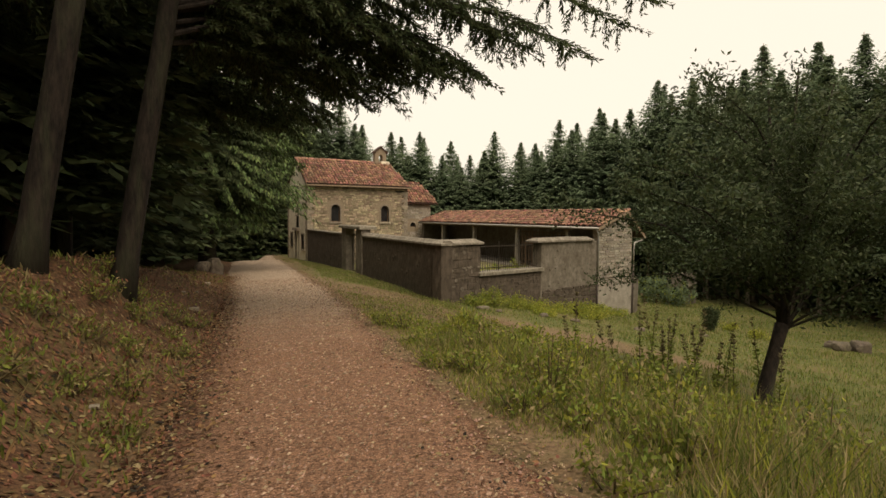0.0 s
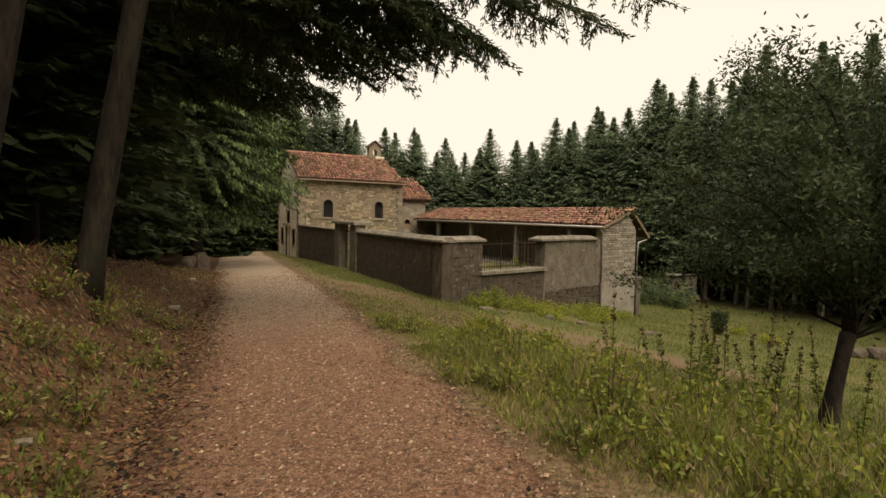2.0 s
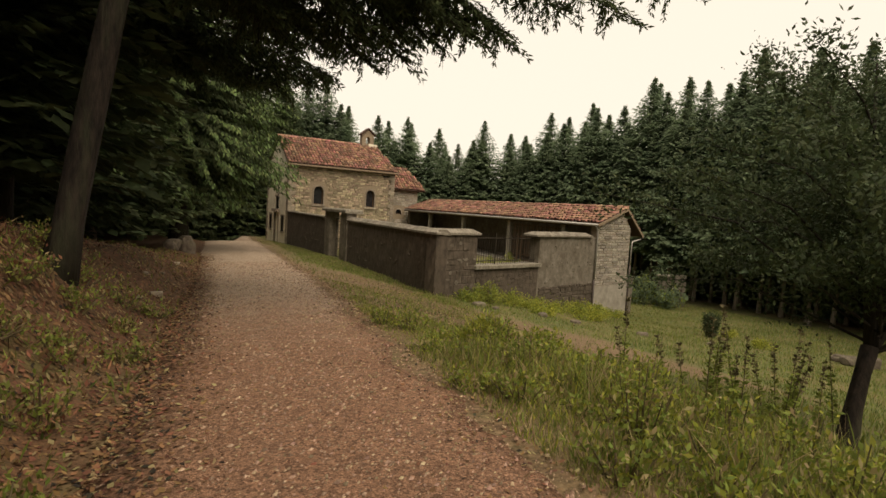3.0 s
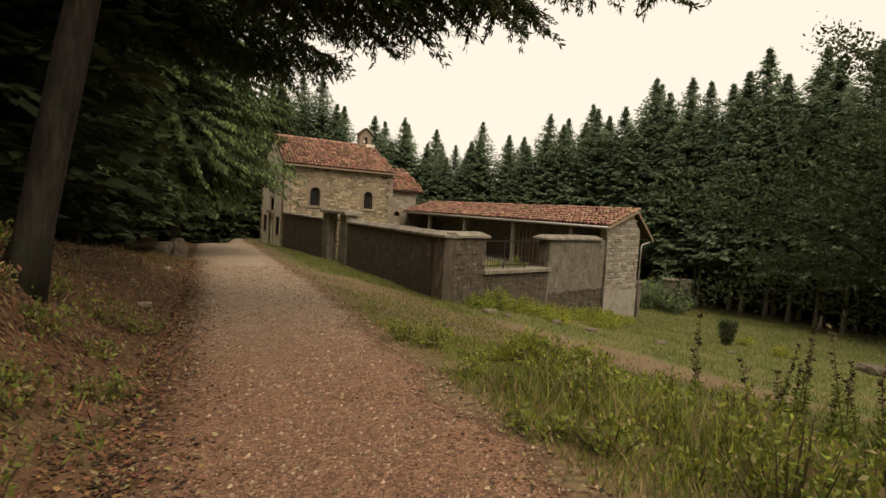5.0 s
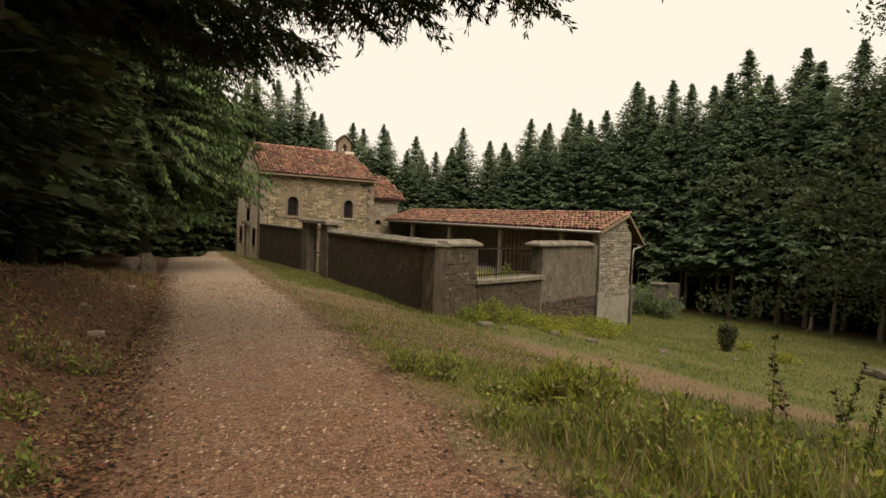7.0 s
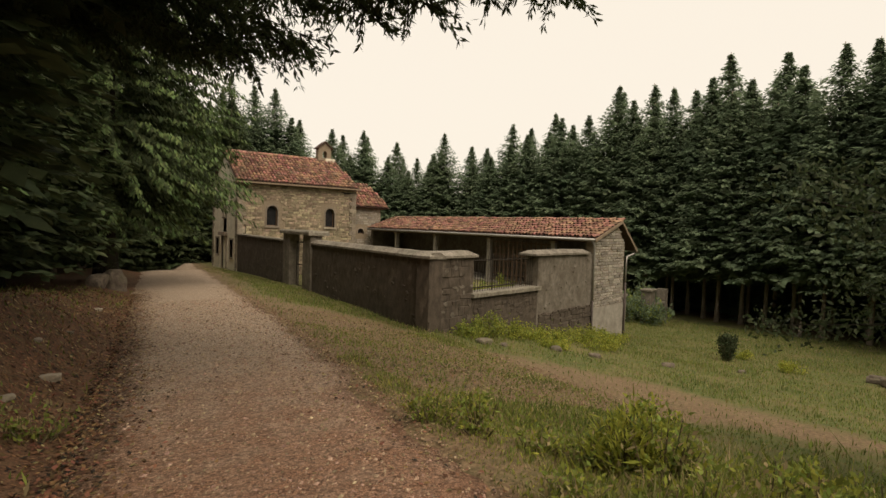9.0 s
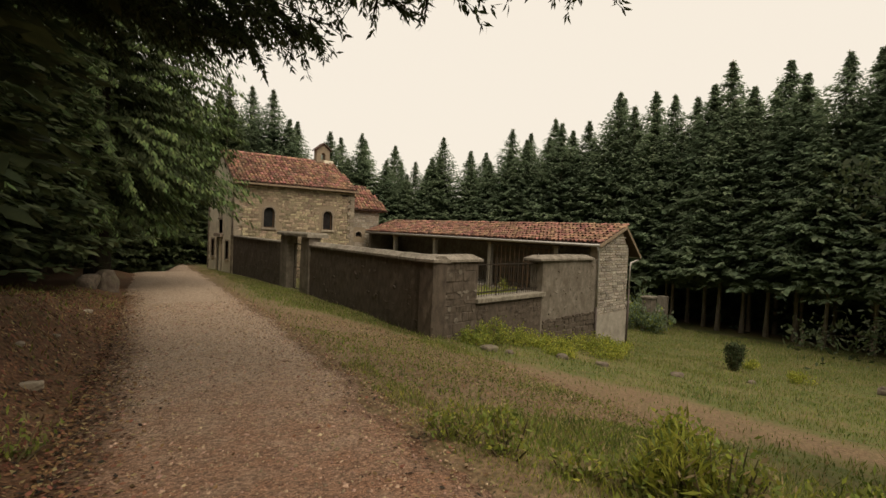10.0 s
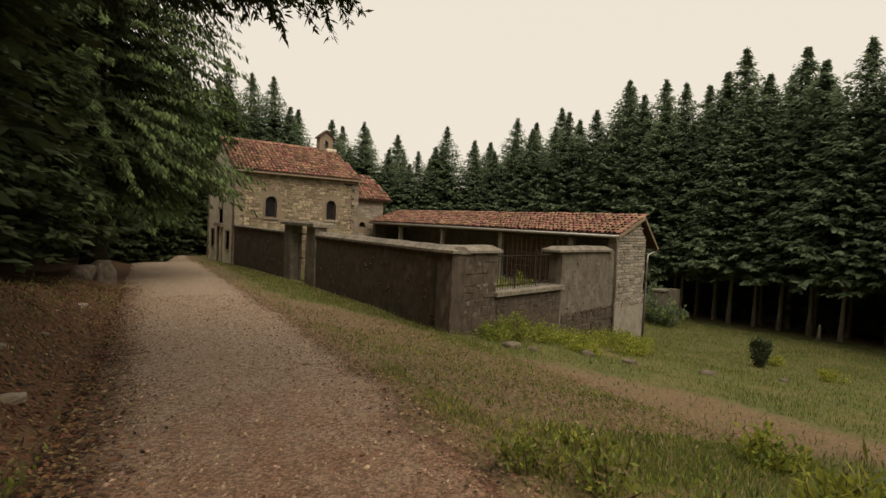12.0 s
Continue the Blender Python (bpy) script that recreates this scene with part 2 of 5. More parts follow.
class Shape:
    """Gathers plain solids into one mesh."""

    def __init__(self):
        self.v, self.f = [], []

    def add(self, verts, faces):
        k = len(self.v)
        self.v += [tuple(p) for p in verts]
        self.f += [tuple(i + k for i in f) for f in faces]
        return self

    def box(self, x0, x1, y0, y1, z0, z1, jit=0.0, m=None):
        c = [(x, y, z) for z in (z0, z1) for x, y in ((x0, y0), (x1, y0), (x1, y1), (x0, y1))]
        if jit:
            c = [tuple(q + random.uniform(-jit, jit) for q in p) for p in c]
        if m is not None:
            c = [tuple(m @ Vector(p)) for p in c]
        return self.add(c, [(3, 2, 1, 0), (4, 5, 6, 7), (0, 1, 5, 4), (1, 2, 6, 5), (2, 3, 7, 6), (3, 0, 4, 7)])

    def chamfered(self, x0, x1, y0, y1, z0, z1, c=0.02, jit=0.0):
        """A box with its top edges worn off."""
        lo = [(x0, y0, z0), (x1, y0, z0), (x1, y1, z0), (x0, y1, z0)]
        mid = [(x0, y0, z1 - c), (x1, y0, z1 - c), (x1, y1, z1 - c), (x0, y1, z1 - c)]
        top = [(x0 + c, y0 + c, z1), (x1 - c, y0 + c, z1), (x1 - c, y1 - c, z1), (x0 + c, y1 - c, z1)]
        c8 = [tuple(q + random.uniform(-jit, jit) for q in p) for p in lo + mid + top]
        f = [(3, 2, 1, 0), (8, 9, 10, 11)]
        for k in (0, 4):
            f += [(k + i, k + (i + 1) % 4, k + 4 + (i + 1) % 4, k + 4 + i) for i in range(4)]
        return self.add(c8, f)

    def tube(self, pts, radii, n=8, cap=True):
        k = len(self.v)
        pts = [Vector(p) for p in pts]
        whole = (pts[-1] - pts[0]).normalized()
        up = Vector((0, 0, 1)) if abs(whole.z) < 0.75 else Vector((0, 1, 0))
        for i, p in enumerate(pts):
            d = (pts[min(i + 1, len(pts) - 1)] - pts[max(i - 1, 0)]).normalized()
            a = d.cross(up if abs(d.dot(up)) < 0.98 else Vector((1, 0, 0))).normalized()
            b = a.cross(d)
            r = radii[i] if isinstance(radii, (list, tuple)) else radii
            self.v += [tuple(p + r * (math.cos(2 * math.pi * j / n) * a + math.sin(2 * math.pi * j / n) * b)) for j in range(n)]
        for i in range(len(pts) - 1):
            for j in range(n):
                q = k + i * n
                self.f.append((q + j, q + (j + 1) % n, q + n + (j + 1) % n, q + n + j))
        if cap:
            self.f.append(tuple(k + j for j in reversed(range(n))))
            self.f.append(tuple(k + (len(pts) - 1) * n + j for j in range(n)))
        return self

    def mesh(self, name, mat, smooth=False):
        return mesh_of(name, self.v, self.f, mat, smooth)


def leaf_mesh(name, pos, along, side, mats, slots=None, fold=0.0):
    """Many kite-shaped leaves at once: pos, along and side are arrays of n x 3."""
    n = len(pos)
    v = np.empty((n, 4, 3))
    v[:, 0] = pos
    v[:, 1] = pos + along * 0.45 + side * 0.5
    v[:, 2] = pos + along
    v[:, 3] = pos + along * 0.45 - side * 0.5
    if fold:
        v[:, 2, 2] -= fold * np.linalg.norm(along, axis=1)
    me = bpy.data.meshes.new(name)
    me.vertices.add(n * 4)
    me.vertices.foreach_set("co", v.ravel())
    me.loops.add(n * 4)
    me.loops.foreach_set("vertex_index", np.arange(n * 4, dtype=np.int32))
    me.polygons.add(n)
    me.polygons.foreach_set("loop_start", np.arange(0, n * 4, 4, dtype=np.int32))
    for m in mats:
        me.materials.append(m)
    if slots is not None:
        me.polygons.foreach_set("material_index", np.asarray(slots, dtype=np.int32))
    me.update(calc_edges=True)
    return me


def unit(a):
    return a / np.maximum(np.linalg.norm(a, axis=-1, keepdims=True), 1e-9)


# ---- ground ----
def spaced(lo, hi, a, b, fine, grow):
    """Grid lines, fine from a to b and widening outwards."""
    out = list(np.arange(a, b, fine))
    step, v = fine, a
    while v > lo:
        step *= grow
        v -= step
        out.insert(0, v)
    step, v = fine, out[-1]
    while v < hi:
        step *= grow
        v += step
        out.append(v)
    return out


SIDE_TRACK = [(6.3, 18.5), (7.6, 14.6), (9.2, 11.4), (11.2, 9.0), (14.5, 5.8), (19.0, 1.0)]


def near_line(x, y, line):
    best = 1e9
    for (ax, ay), (bx, by) in zip(line, line[1:]):
        dx, dy = bx - ax, by - ay
        u = max(0, min(1, ((x - ax) * dx + (y - ay) * dy) / (dx * dx + dy * dy)))
        best = min(best, math.hypot(x - ax - u * dx, y - ay - u * dy))
    return best


def litter_at(x, y):
    """Where fallen leaves cover the soil: the bank and the woods."""
    d = x - road_mid(y)
    a = ease(-1.1, -1.7, d) * (1 - 0.35 * ease(0.05, 0.4, noise.noise((x * 0.8, y * 0.8, 9.0))))
    return max(a, ease(0, 4, wood_depth(x, y)))


EDGE = [(27, -14), (31, -4), (35.5, 5), (39.6, 17), (41.5, 27), (41.5, 36), (40, 45), (36.5, 52), (31, 56), (24, 58), (16, 58.5), (9, 59.5), (3, 58)]


def wood_depth(x, y):
    """Metres inside the wood beyond its edge, to the east and north."""
    best = -1e9
    for (ax, ay), (bx, by) in zip(EDGE, EDGE[1:]):
        dx, dy = bx - ax, by - ay
        ln = math.hypot(dx, dy)
        u = ((x - ax) * dx + (y - ay) * dy) / ln / ln
        if -0.2 <= u <= 1.2:
            best = max(best, ((x - ax) * dy - (y - ay) * dx) / ln)
    return best


def dry_at(x, y):
    t = near_line(x, y, SIDE_TRACK) - (1.7 + 1.7 * ease(0, 1, 18.5 - x - 0.83 * y)) * ease(7.6, 10.2, y)
    n = noise.noise((x * 0.7, y * 0.7, 5.0))
    d = abs(x - road_mid(y)) - road_half(y)
    return max(0.95 * ease(1.9, 0.7, t + 0.9 * n) * ease(10.6, 9.4, x - 0.8 * ease(15, 12, y) * 4), 0.9 * ease(1.5, 0.2, d + 0.8 * n))


def build_ground():
    xs, ys = spaced(-420, 460, -7, 16, 0.28, 1.16), spaced(-300, 520, -5, 22, 0.28, 1.14)
    verts = [(x, y, land(x, y)) for y in ys for x in xs]
    w = len(xs)
    faces = [(j * w + i, j * w + i + 1, (j + 1) * w + i + 1, (j + 1) * w + i) for j in range(len(ys) - 1) for i in range(w - 1)]
    me = mesh_of("ground", verts, faces, None, True)
    for name, fn in (("litter", litter_at), ("dry", dry_at)):
        at = me.attributes.new(name, "FLOAT", "POINT")
        at.data.foreach_set("value", [fn(v[0], v[1]) for v in verts])
    m = material("meadow_soil", (0.055, 0.072, 0.018), (0.135, 0.150, 0.042), 5, 0.95, 0.8, 30, stain=(0.17, 0.135, 0.06), stain_scale=0.6, stain_at=0.58)
    n, l = m.node_tree.nodes, m.node_tree.links
    b = n["Principled BSDF"]
    col = b.inputs["Base Color"].links[0].from_socket
    tc = n.new("ShaderNodeTexCoord")
    for name, lo, hi, sc in (("dry", (0.075, 0.048, 0.027), (0.29, 0.20, 0.115), 16), ("litter", (0.045, 0.022, 0.013), (0.19, 0.10, 0.052), 34)):
        nz = n.new("ShaderNodeTexNoise")
        nz.inputs["Scale"].default_value, nz.inputs["Detail"].default_value, nz.inputs["Roughness"].default_value = sc, 6, 0.7
        l.new(tc.outputs["Object"], nz.inputs[0])
        rp = n.new("ShaderNodeValToRGB")
        rp.color_ramp.elements[0].position, rp.color_ramp.elements[0].color = 0.35, (*lo, 1)
        rp.color_ramp.elements[1].position, rp.color_ramp.elements[1].color = 0.65, (*hi, 1)
        l.new(nz.outputs[0], rp.inputs[0])
        at = n.new("ShaderNodeAttribute")
        at.attribute_name = name
        nz2 = n.new("ShaderNodeTexNoise")
        nz2.inputs["Scale"].default_value, nz2.inputs["Detail"].default_value = 4, 6
        l.new(tc.outputs["Object"], nz2.inputs[0])
        ad = n.new("ShaderNodeMath")
        ad.operation = "MULTIPLY_ADD"
        ad.inputs[1].default_value, ad.inputs[2].default_value = 1.4, -0.7
        l.new(nz2.outputs[0], ad.inputs[0])
        ad2 = n.new("ShaderNodeMath")
        ad2.operation = "ADD"
        l.new(ad.outputs[0], ad2.inputs[0])
        l.new(at.outputs["Fac"], ad2.inputs[1])
        ml = n.new("ShaderNodeMath")
        ml.operation, ml.use_clamp = "MULTIPLY", True
        ml.inputs[1].default_value = 1.0
        l.new(ad2.outputs[0], ml.inputs[0])
        mx = n.new("ShaderNodeMix")
        mx.data_type = "RGBA"
        l.new(ml.outputs[0], mx.inputs[0])
        l.new(col, mx.inputs[6])
        l.new(rp.outputs[0], mx.inputs[7])
        col = mx.outputs[2]
    l.new(col, b.inputs["Base Color"])
    me.materials.append(m)
    tagged(new("ground", me), "sloping meadow and wooded bank with grass, soil and fallen leaves", "ground", kind="structure")


build_ground()


def build_road():
    verts, faces = [], []
    cols = 9
    ys = list(np.arange(-12, 30, 0.16)) + list(np.arange(30, 64, 0.5))
    for j, y in enumerate(ys):
        c, h = road_mid(y), road_half(y)
        a = c - h - 0.22 - 0.16 * noise.noise((1.0, y * 0.9, 0)) - 0.08 * noise.noise((1.0, y * 4, 0))
        b = c + h + 0.05 + 0.30 * noise.noise((7.0, y * 0.8, 0)) + 0.12 * noise.noise((7.0, y * 4, 0))
        for i in range(cols):
            u = i / (cols - 1)
            x = a + (b - a) * u
            crown = 0.035 * (1 - (2 * u - 1) ** 2)
            edge = 0.02 if 0 < i < cols - 1 else -0.02
            verts.append((x, y, land(x, y) + crown + edge))
    for j in range(len(ys) - 1):
        faces += [(j * cols + i, j * cols + i + 1, (j + 1) * cols + i + 1, (j + 1) * cols + i) for i in range(cols - 1)]
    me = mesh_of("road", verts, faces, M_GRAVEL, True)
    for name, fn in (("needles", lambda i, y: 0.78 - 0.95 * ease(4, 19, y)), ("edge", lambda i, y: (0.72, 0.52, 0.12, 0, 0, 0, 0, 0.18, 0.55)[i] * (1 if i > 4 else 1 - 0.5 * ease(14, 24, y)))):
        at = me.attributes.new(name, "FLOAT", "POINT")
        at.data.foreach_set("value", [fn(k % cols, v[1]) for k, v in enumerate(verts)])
    tagged(new("road", me), "reddish gravel track with worn uneven edges", "road", kind="structure")


build_road()


# ---- masonry ----
def pierced(u0, u1, z0, z1, thick, holes=(), gable=None):
    """A wall with its front at y = 0, pierced by openings (ua, ub, za, spring, arched); gable: (apex u, apex z)."""
    s = Shape()
    cuts = sorted(holes)
    u = u0
    for ua, ub, za, zs, arched in cuts:
        if ua > u:
            s.box(u, ua, 0, thick, z0, z1)
        if za > z0:
            s.box(ua, ub, 0, thick, z0, za)
        if arched:
            r, n = (ub - ua) / 2, 8
            for i in range(n):
                a, b = ua + (ub - ua) * i / n, ua + (ub - ua) * (i + 1) / n
                hs = [zs + math.sqrt(max(0, r * r - (q - ua - r) ** 2)) for q in (a, b)]
                s.add([(a, 0, hs[0]), (b, 0, hs[1]), (b, 0, z1), (a, 0, z1), (a, thick, hs[0]), (b, thick, hs[1]), (b, thick, z1), (a, thick, z1)],
                      [(0, 1, 2, 3), (7, 6, 5, 4), (0, 4, 5, 1), (2, 6, 7, 3)])
        else:
            s.box(ua, ub, 0, thick, zs, z1)
        u = ub
    s.box(u, u1, 0, thick, z0, z1)
    if gable:
        au, az = gable
        s.add([(u0, 0, z1), (u1, 0, z1), (au, 0, az), (u0, thick, z1), (u1, thick, z1), (au, thick, az)],
              [(0, 1, 2), (5, 4, 3), (1, 4, 5, 2), (0, 2, 5, 3)])
    return s


def rubble(u0, u1, z0, z1, holes=(), size=0.34, course=0.17, proud=0.025, top=None, seed=1, jit=0.012):
    """Uneven coursed stones in front of a wall face."""
    rnd = random.Random(seed)
    s = Shape()
    z = z0
    while z < z1 - 0.04:
        h = min(course * rnd.uniform(0.7, 1.35), z1 - z)
        u = u0 - rnd.uniform(0, size * 0.5)
        while u < u1:
            w = size * rnd.uniform(0.5, 1.6)
            a, b = max(u, u0) + 0.009, min(u + w, u1) - 0.009
            u += w
            if b - a < 0.05 or any(b > ha - 0.02 and a < hb + 0.02 and z + h > hz - 0.02 and z < ht for ha, hb, hz, ht in holes):
                continue
            if top and z + h > top((a + b) / 2):
                continue
            p = proud * rnd.uniform(0.4, 1.5)
            k = 0.02
            j = lambda: rnd.uniform(-jit, jit)  # noqa: E731
            lo, hi = z + 0.007, z + h - 0.007
            back = [(a + j(), 0.02, lo + j()), (b + j(), 0.02, lo + j()), (b + j(), 0.02, hi + j()), (a + j(), 0.02, hi + j())]
            front = [(x + (k if x < (a + b) / 2 else -k), -p + j() * 0.6, q + (0.015 if q < (lo + hi) / 2 else -0.015)) for x, _, q in back]
            s.add(back + front, [(4, 5, 6, 7), (0, 1, 5, 4), (1, 2, 6, 5), (2, 3, 7, 6), (3, 0, 4, 7)])
        z += h
    return s


def tile_rows(length, slope, right=None, pitch=0.235, row=0.36, seed=2, skip=None, left=None):
    """Barrel tiles on a slope: x along the eave, y up the slope, z out of it. Yields (x, y, width, turn)."""
    rnd = random.Random(seed)
    for i in range(int(length / pitch)):
        for j in range(int(slope / row) + 1):
            x, y = pitch * (i + 0.5), j * row - 0.04
            if right and x > right(y) or left and x < left(y) or y > slope - 0.1:
                continue
            if skip and skip(x, y):
                continue
            yield x + rnd.uniform(-0.016, 0.016), y + rnd.uniform(-0.05, 0.05), rnd.uniform(0.9, 1.06), rnd.uniform(-0.045, 0.045), rnd.uniform(0, 0.025)


def one_tile():
    """Verts and faces of one barrel tile, 0.42 long."""
    v, n = [], 6
    for y, r, lift in ((0, 0.098, 0.065), (0.46, 0.082, 0.0)):
        v += [(-r * math.cos(math.pi * k / n), y, lift + r * 1.0 * math.sin(math.pi * k / n)) for k in range(n + 1)]
    f = [(k, k + 1, n + 2 + k, n + 1 + k) for k in range(n)]
    v += [(-0.08 * math.cos(math.pi * k / n), 0.0, 0.065 + 0.08 * 0.95 * math.sin(math.pi * k / n)) for k in range(n + 1)]
    q = 2 * (n + 1)
    f += [(q + k, q + k + 1, k + 1, k) for k in range(n)]
    return v, f


TILE_V, TILE_F = one_tile()


def tile_mesh(name, rows):
    s = Shape()
    for x, y, w, turn, lift in rows:
        c, d = math.cos(turn), math.sin(turn)
        s.add([(x + (p[0] * c - p[1] * d) * w, y + p[0] * d + p[1] * c, p[2] + lift) for p in TILE_V], TILE_F)
    return s.mesh(name, M_TILE, True)


def slope_pose(x, y, z, rz, pitch):
    return pose(x, y, z, 0, 0, rz) @ pose(0, 0, 0, pitch, 0, 0)


# ---- chapel ----
CX, CY, CZ = 10.93, 39.0, -2.1   # the corner between facade and side wall
NAVE_L, NAVE_W, EAVE, RIDGE = 8.05, 6.9, 3.82, 6.0


def window_parts(parent, name, ua, ub, za, spring, m, sill=True, deep=0.22):
    """Arched window: pane, frame, jamb stones and sill, in the wall's own space."""
    win = put(name, None, parent, m)
    r = (ub - ua) / 2
    n = 10
    arc = [(ua + r - r * math.cos(math.pi * k / n), spring + r * math.sin(math.pi * k / n)) for k in range(n + 1)]
    ring = [(ua, za)] + arc + [(ub, za)]
    k = len(ring)
    pane = mesh_of("pane", [(u, deep, z) for u, z in ring] + [(u, deep + 0.02, z) for u, z in ring],
                   [tuple(range(k))] + [(i, (i + 1) % k, k + (i + 1) % k, k + i) for i in range(k)], M_GLASS)
    put("pane", pane, win)
    s = Shape()
    cu = ua + r
    inner = [(cu + (u - cu) * 0.86, za + 0.05 + (z - za) * 0.93) for u, z in ring]
    v = [(u, deep - 0.05, z) for u, z in ring] + [(u, deep - 0.05, z) for u, z in inner] + [(u, deep, z) for u, z in inner]
    s.add(v, [(i, (i + 1) % k, k + (i + 1) % k, k + i) for i in range(k)] + [(k + i, k + (i + 1) % k, 2 * k + (i + 1) % k, 2 * k + i) for i in range(k)])
    put("window_frame", s.mesh("window_frame", M_WOOD), win)
    j = Shape()
    outer = [(cu + (u - cu) * 1.28, z + (0.0 if i in (0, k - 1) else 0.10 * max(0, (z - spring) / r))) for i, (u, z) in enumerate(ring)]
    j.add([(u, deep, z) for u, z in ring] + [(u, -0.045, z) for u, z in ring] + [(u, -0.04, z) for u, z in outer] + [(u, 0.03, z) for u, z in outer],
          [(r0 * k + i, r0 * k + i + 1, (r0 + 1) * k + i + 1, (r0 + 1) * k + i) for r0 in range(3) for i in range(k - 1)])
    put("window_surround", j.mesh("window_surround", M_QUOIN), win)
    if sill:
        q = Shape().chamfered(ua - 0.14, ub + 0.14, -0.09, deep, za - 0.13, za, 0.02)
        put("window_sill", q.mesh("window_sill", M_QUOIN), win)
    return win


def build_chapel():
    ch = thing("chapel", CX, CY, CZ, "small rubble-stone chapel with cream plastered facade and clay-tile roof", "chapel")
    ez, rz = EAVE - CZ, RIDGE - CZ
    # side wall, facing the burial court
    holes = [(1.80, 2.50, 3.14, 4.10, True), (5.80, 6.46, 3.14, 4.10, True)]
    side = put("side_wall", pierced(0, NAVE_L, -0.4, ez, 0.6, holes).mesh("side_wall", M_MORTAR), ch)
    st = rubble(0.03, NAVE_L - 0.03, -0.3, ez - 0.12, [(a - 0.12, b + 0.12, z - 0.16, s + 0.52) for a, b, z, s, _ in holes], 0.30, 0.145, seed=5, jit=0.02)
    tagged(put("stonework", st.mesh("stonework", M_STONE), side), kind="stuff")
    for ua, ub, za, sp, _ in holes:
        window_parts(ch, "window", ua, ub, za, sp, None)
    fr = Shape().box(6.95, 7.85, -0.03, 0.05, ez - 0.42, ez - 0.30)
    put("wall_vent", fr.mesh("wall_vent", M_GLASS), ch)
    put("cornice", Shape().box(-0.1, NAVE_L + 0.1, -0.16, 0.1, ez - 0.10, ez + 0.02).mesh("cornice", M_OLDWOOD), ch)
    # facade, turned to the track: local x runs from the far corner to the near one
    fm = pose(0, NAVE_W, 0, 0, 0, -90)
    fholes = [(1.1, 1.95, 1.0, 2.15, False), (2.9, 4.05, 0.1, 2.35, False), (5.05, 5.95, 1.0, 2.15, False), (3.2, 3.75, 3.65, 4.35, True)]
    front = put("facade", pierced(0, NAVE_W, -0.4, ez, 0.55, fholes, (NAVE_W / 2, rz - 0.12)).mesh("facade", M_PLASTER), ch, fm)
    z = -0.3
    alt = 0
    while z < ez - 0.3:
        h = random.uniform(0.24, 0.36)
        for left in (True, False):
            w = (0.42, 0.26)[alt] * random.uniform(0.9, 1.12)
            a, b = (0 - 0.03, w) if left else (NAVE_W - w, NAVE_W + 0.03)
            qq = Shape().chamfered(a, b, -0.045, 0.1, z + 0.012, z + h - 0.012, 0.012, 0.01)
            put("quoin", qq.mesh("quoin", M_QUOIN), front)
            c, d = (0.0, (0.28, 0.46)[alt]) if left else (NAVE_L - (0.28, 0.46)[alt], NAVE_L + 0.02)
            put("quoin", Shape().chamfered(c, d, -0.055, 0.02, z + 0.008, z + h - 0.008, 0.01, 0.006).mesh("quoin", M_QUOIN), side)
        z, alt = z + h, 1 - alt
    door = put("door", Shape().box(2.9, 4.05, 0.26, 0.34, 0.1, 2.35).mesh("door", M_WOOD), front, None, "dark brown wooden chapel door")
    for k in range(2):
        for q in range(3):
            put("door_panel", Shape().chamfered(3.0 + 0.5 * k, 3.42 + 0.5 * k, 0.235, 0.27, 0.25 + 0.68 * q, 0.85 + 0.68 * q, 0.02).mesh("door_panel", M_WOOD), door)
    put("door_lintel", Shape().chamfered(2.55, 4.4, -0.22, 0.3, 2.38, 2.62, 0.03).mesh("door_lintel", M_QUOIN), front)
    for a in (2.72, 4.05):
        put("door_jamb", Shape().chamfered(a, a + 0.18, -0.05, 0.25, 0.0, 2.38, 0.015).mesh("door_jamb", M_QUOIN), front)
    put("door_step", Shape().chamfered(2.3, 4.65, -0.7, 0.0, -0.4, 0.08, 0.03).mesh("door_step", M_QUOIN), front)
    for ua in (1.1, 5.05):
        w = put("window", Shape().box(ua, ua + 0.88, 0.18, 0.22, 1.0, 2.15).mesh("window", M_GLASS), front)
        s = Shape()
        s.box(ua - 0.1, ua, -0.05, 0.2, 0.9, 2.25).box(ua + 0.88, ua + 0.98, -0.05, 0.2, 0.9, 2.25)
        s.box(ua, ua + 0.88, -0.05, 0.2, 2.15, 2.25).box(ua, ua + 0.88, -0.07, 0.2, 0.9, 1.0)
        put("window_surround", s.mesh("window_surround", M_QUOIN), w)
        put("window_bars", Shape().box(ua + 0.41, ua + 0.45, 0.1, 0.13, 1.0, 2.15).box(ua, ua + 0.88, 0.1, 0.13, 1.55, 1.59).mesh("window_bars", M_IRON), w)
    window_parts(front, "niche", 3.2, 3.75, 3.65, 4.35, None)
    # back and far walls
    put("rear_wall", pierced(0, NAVE_W, -0.4, ez, 0.5, (), (NAVE_W / 2, rz - 0.12)).mesh("rear_wall", M_MORTAR), ch, pose(NAVE_L, 0, 0, 0, 0, 90))
    put("far_wall", Shape().box(0.55, NAVE_L - 0.5, NAVE_W - 0.5, NAVE_W, -0.4, ez).mesh("far_wall", M_MORTAR), ch)
    # roof
    half = NAVE_W / 2 + 0.3
    rise = rz - ez
    sl = math.hypot(half, rise)
    pitch = math.degrees(math.atan2(rise, half))
    roof_l = NAVE_L + 0.28
    rake = lambda y: roof_l - 0.45 * y / sl  # noqa: E731
    roof = put("roof", None, ch)
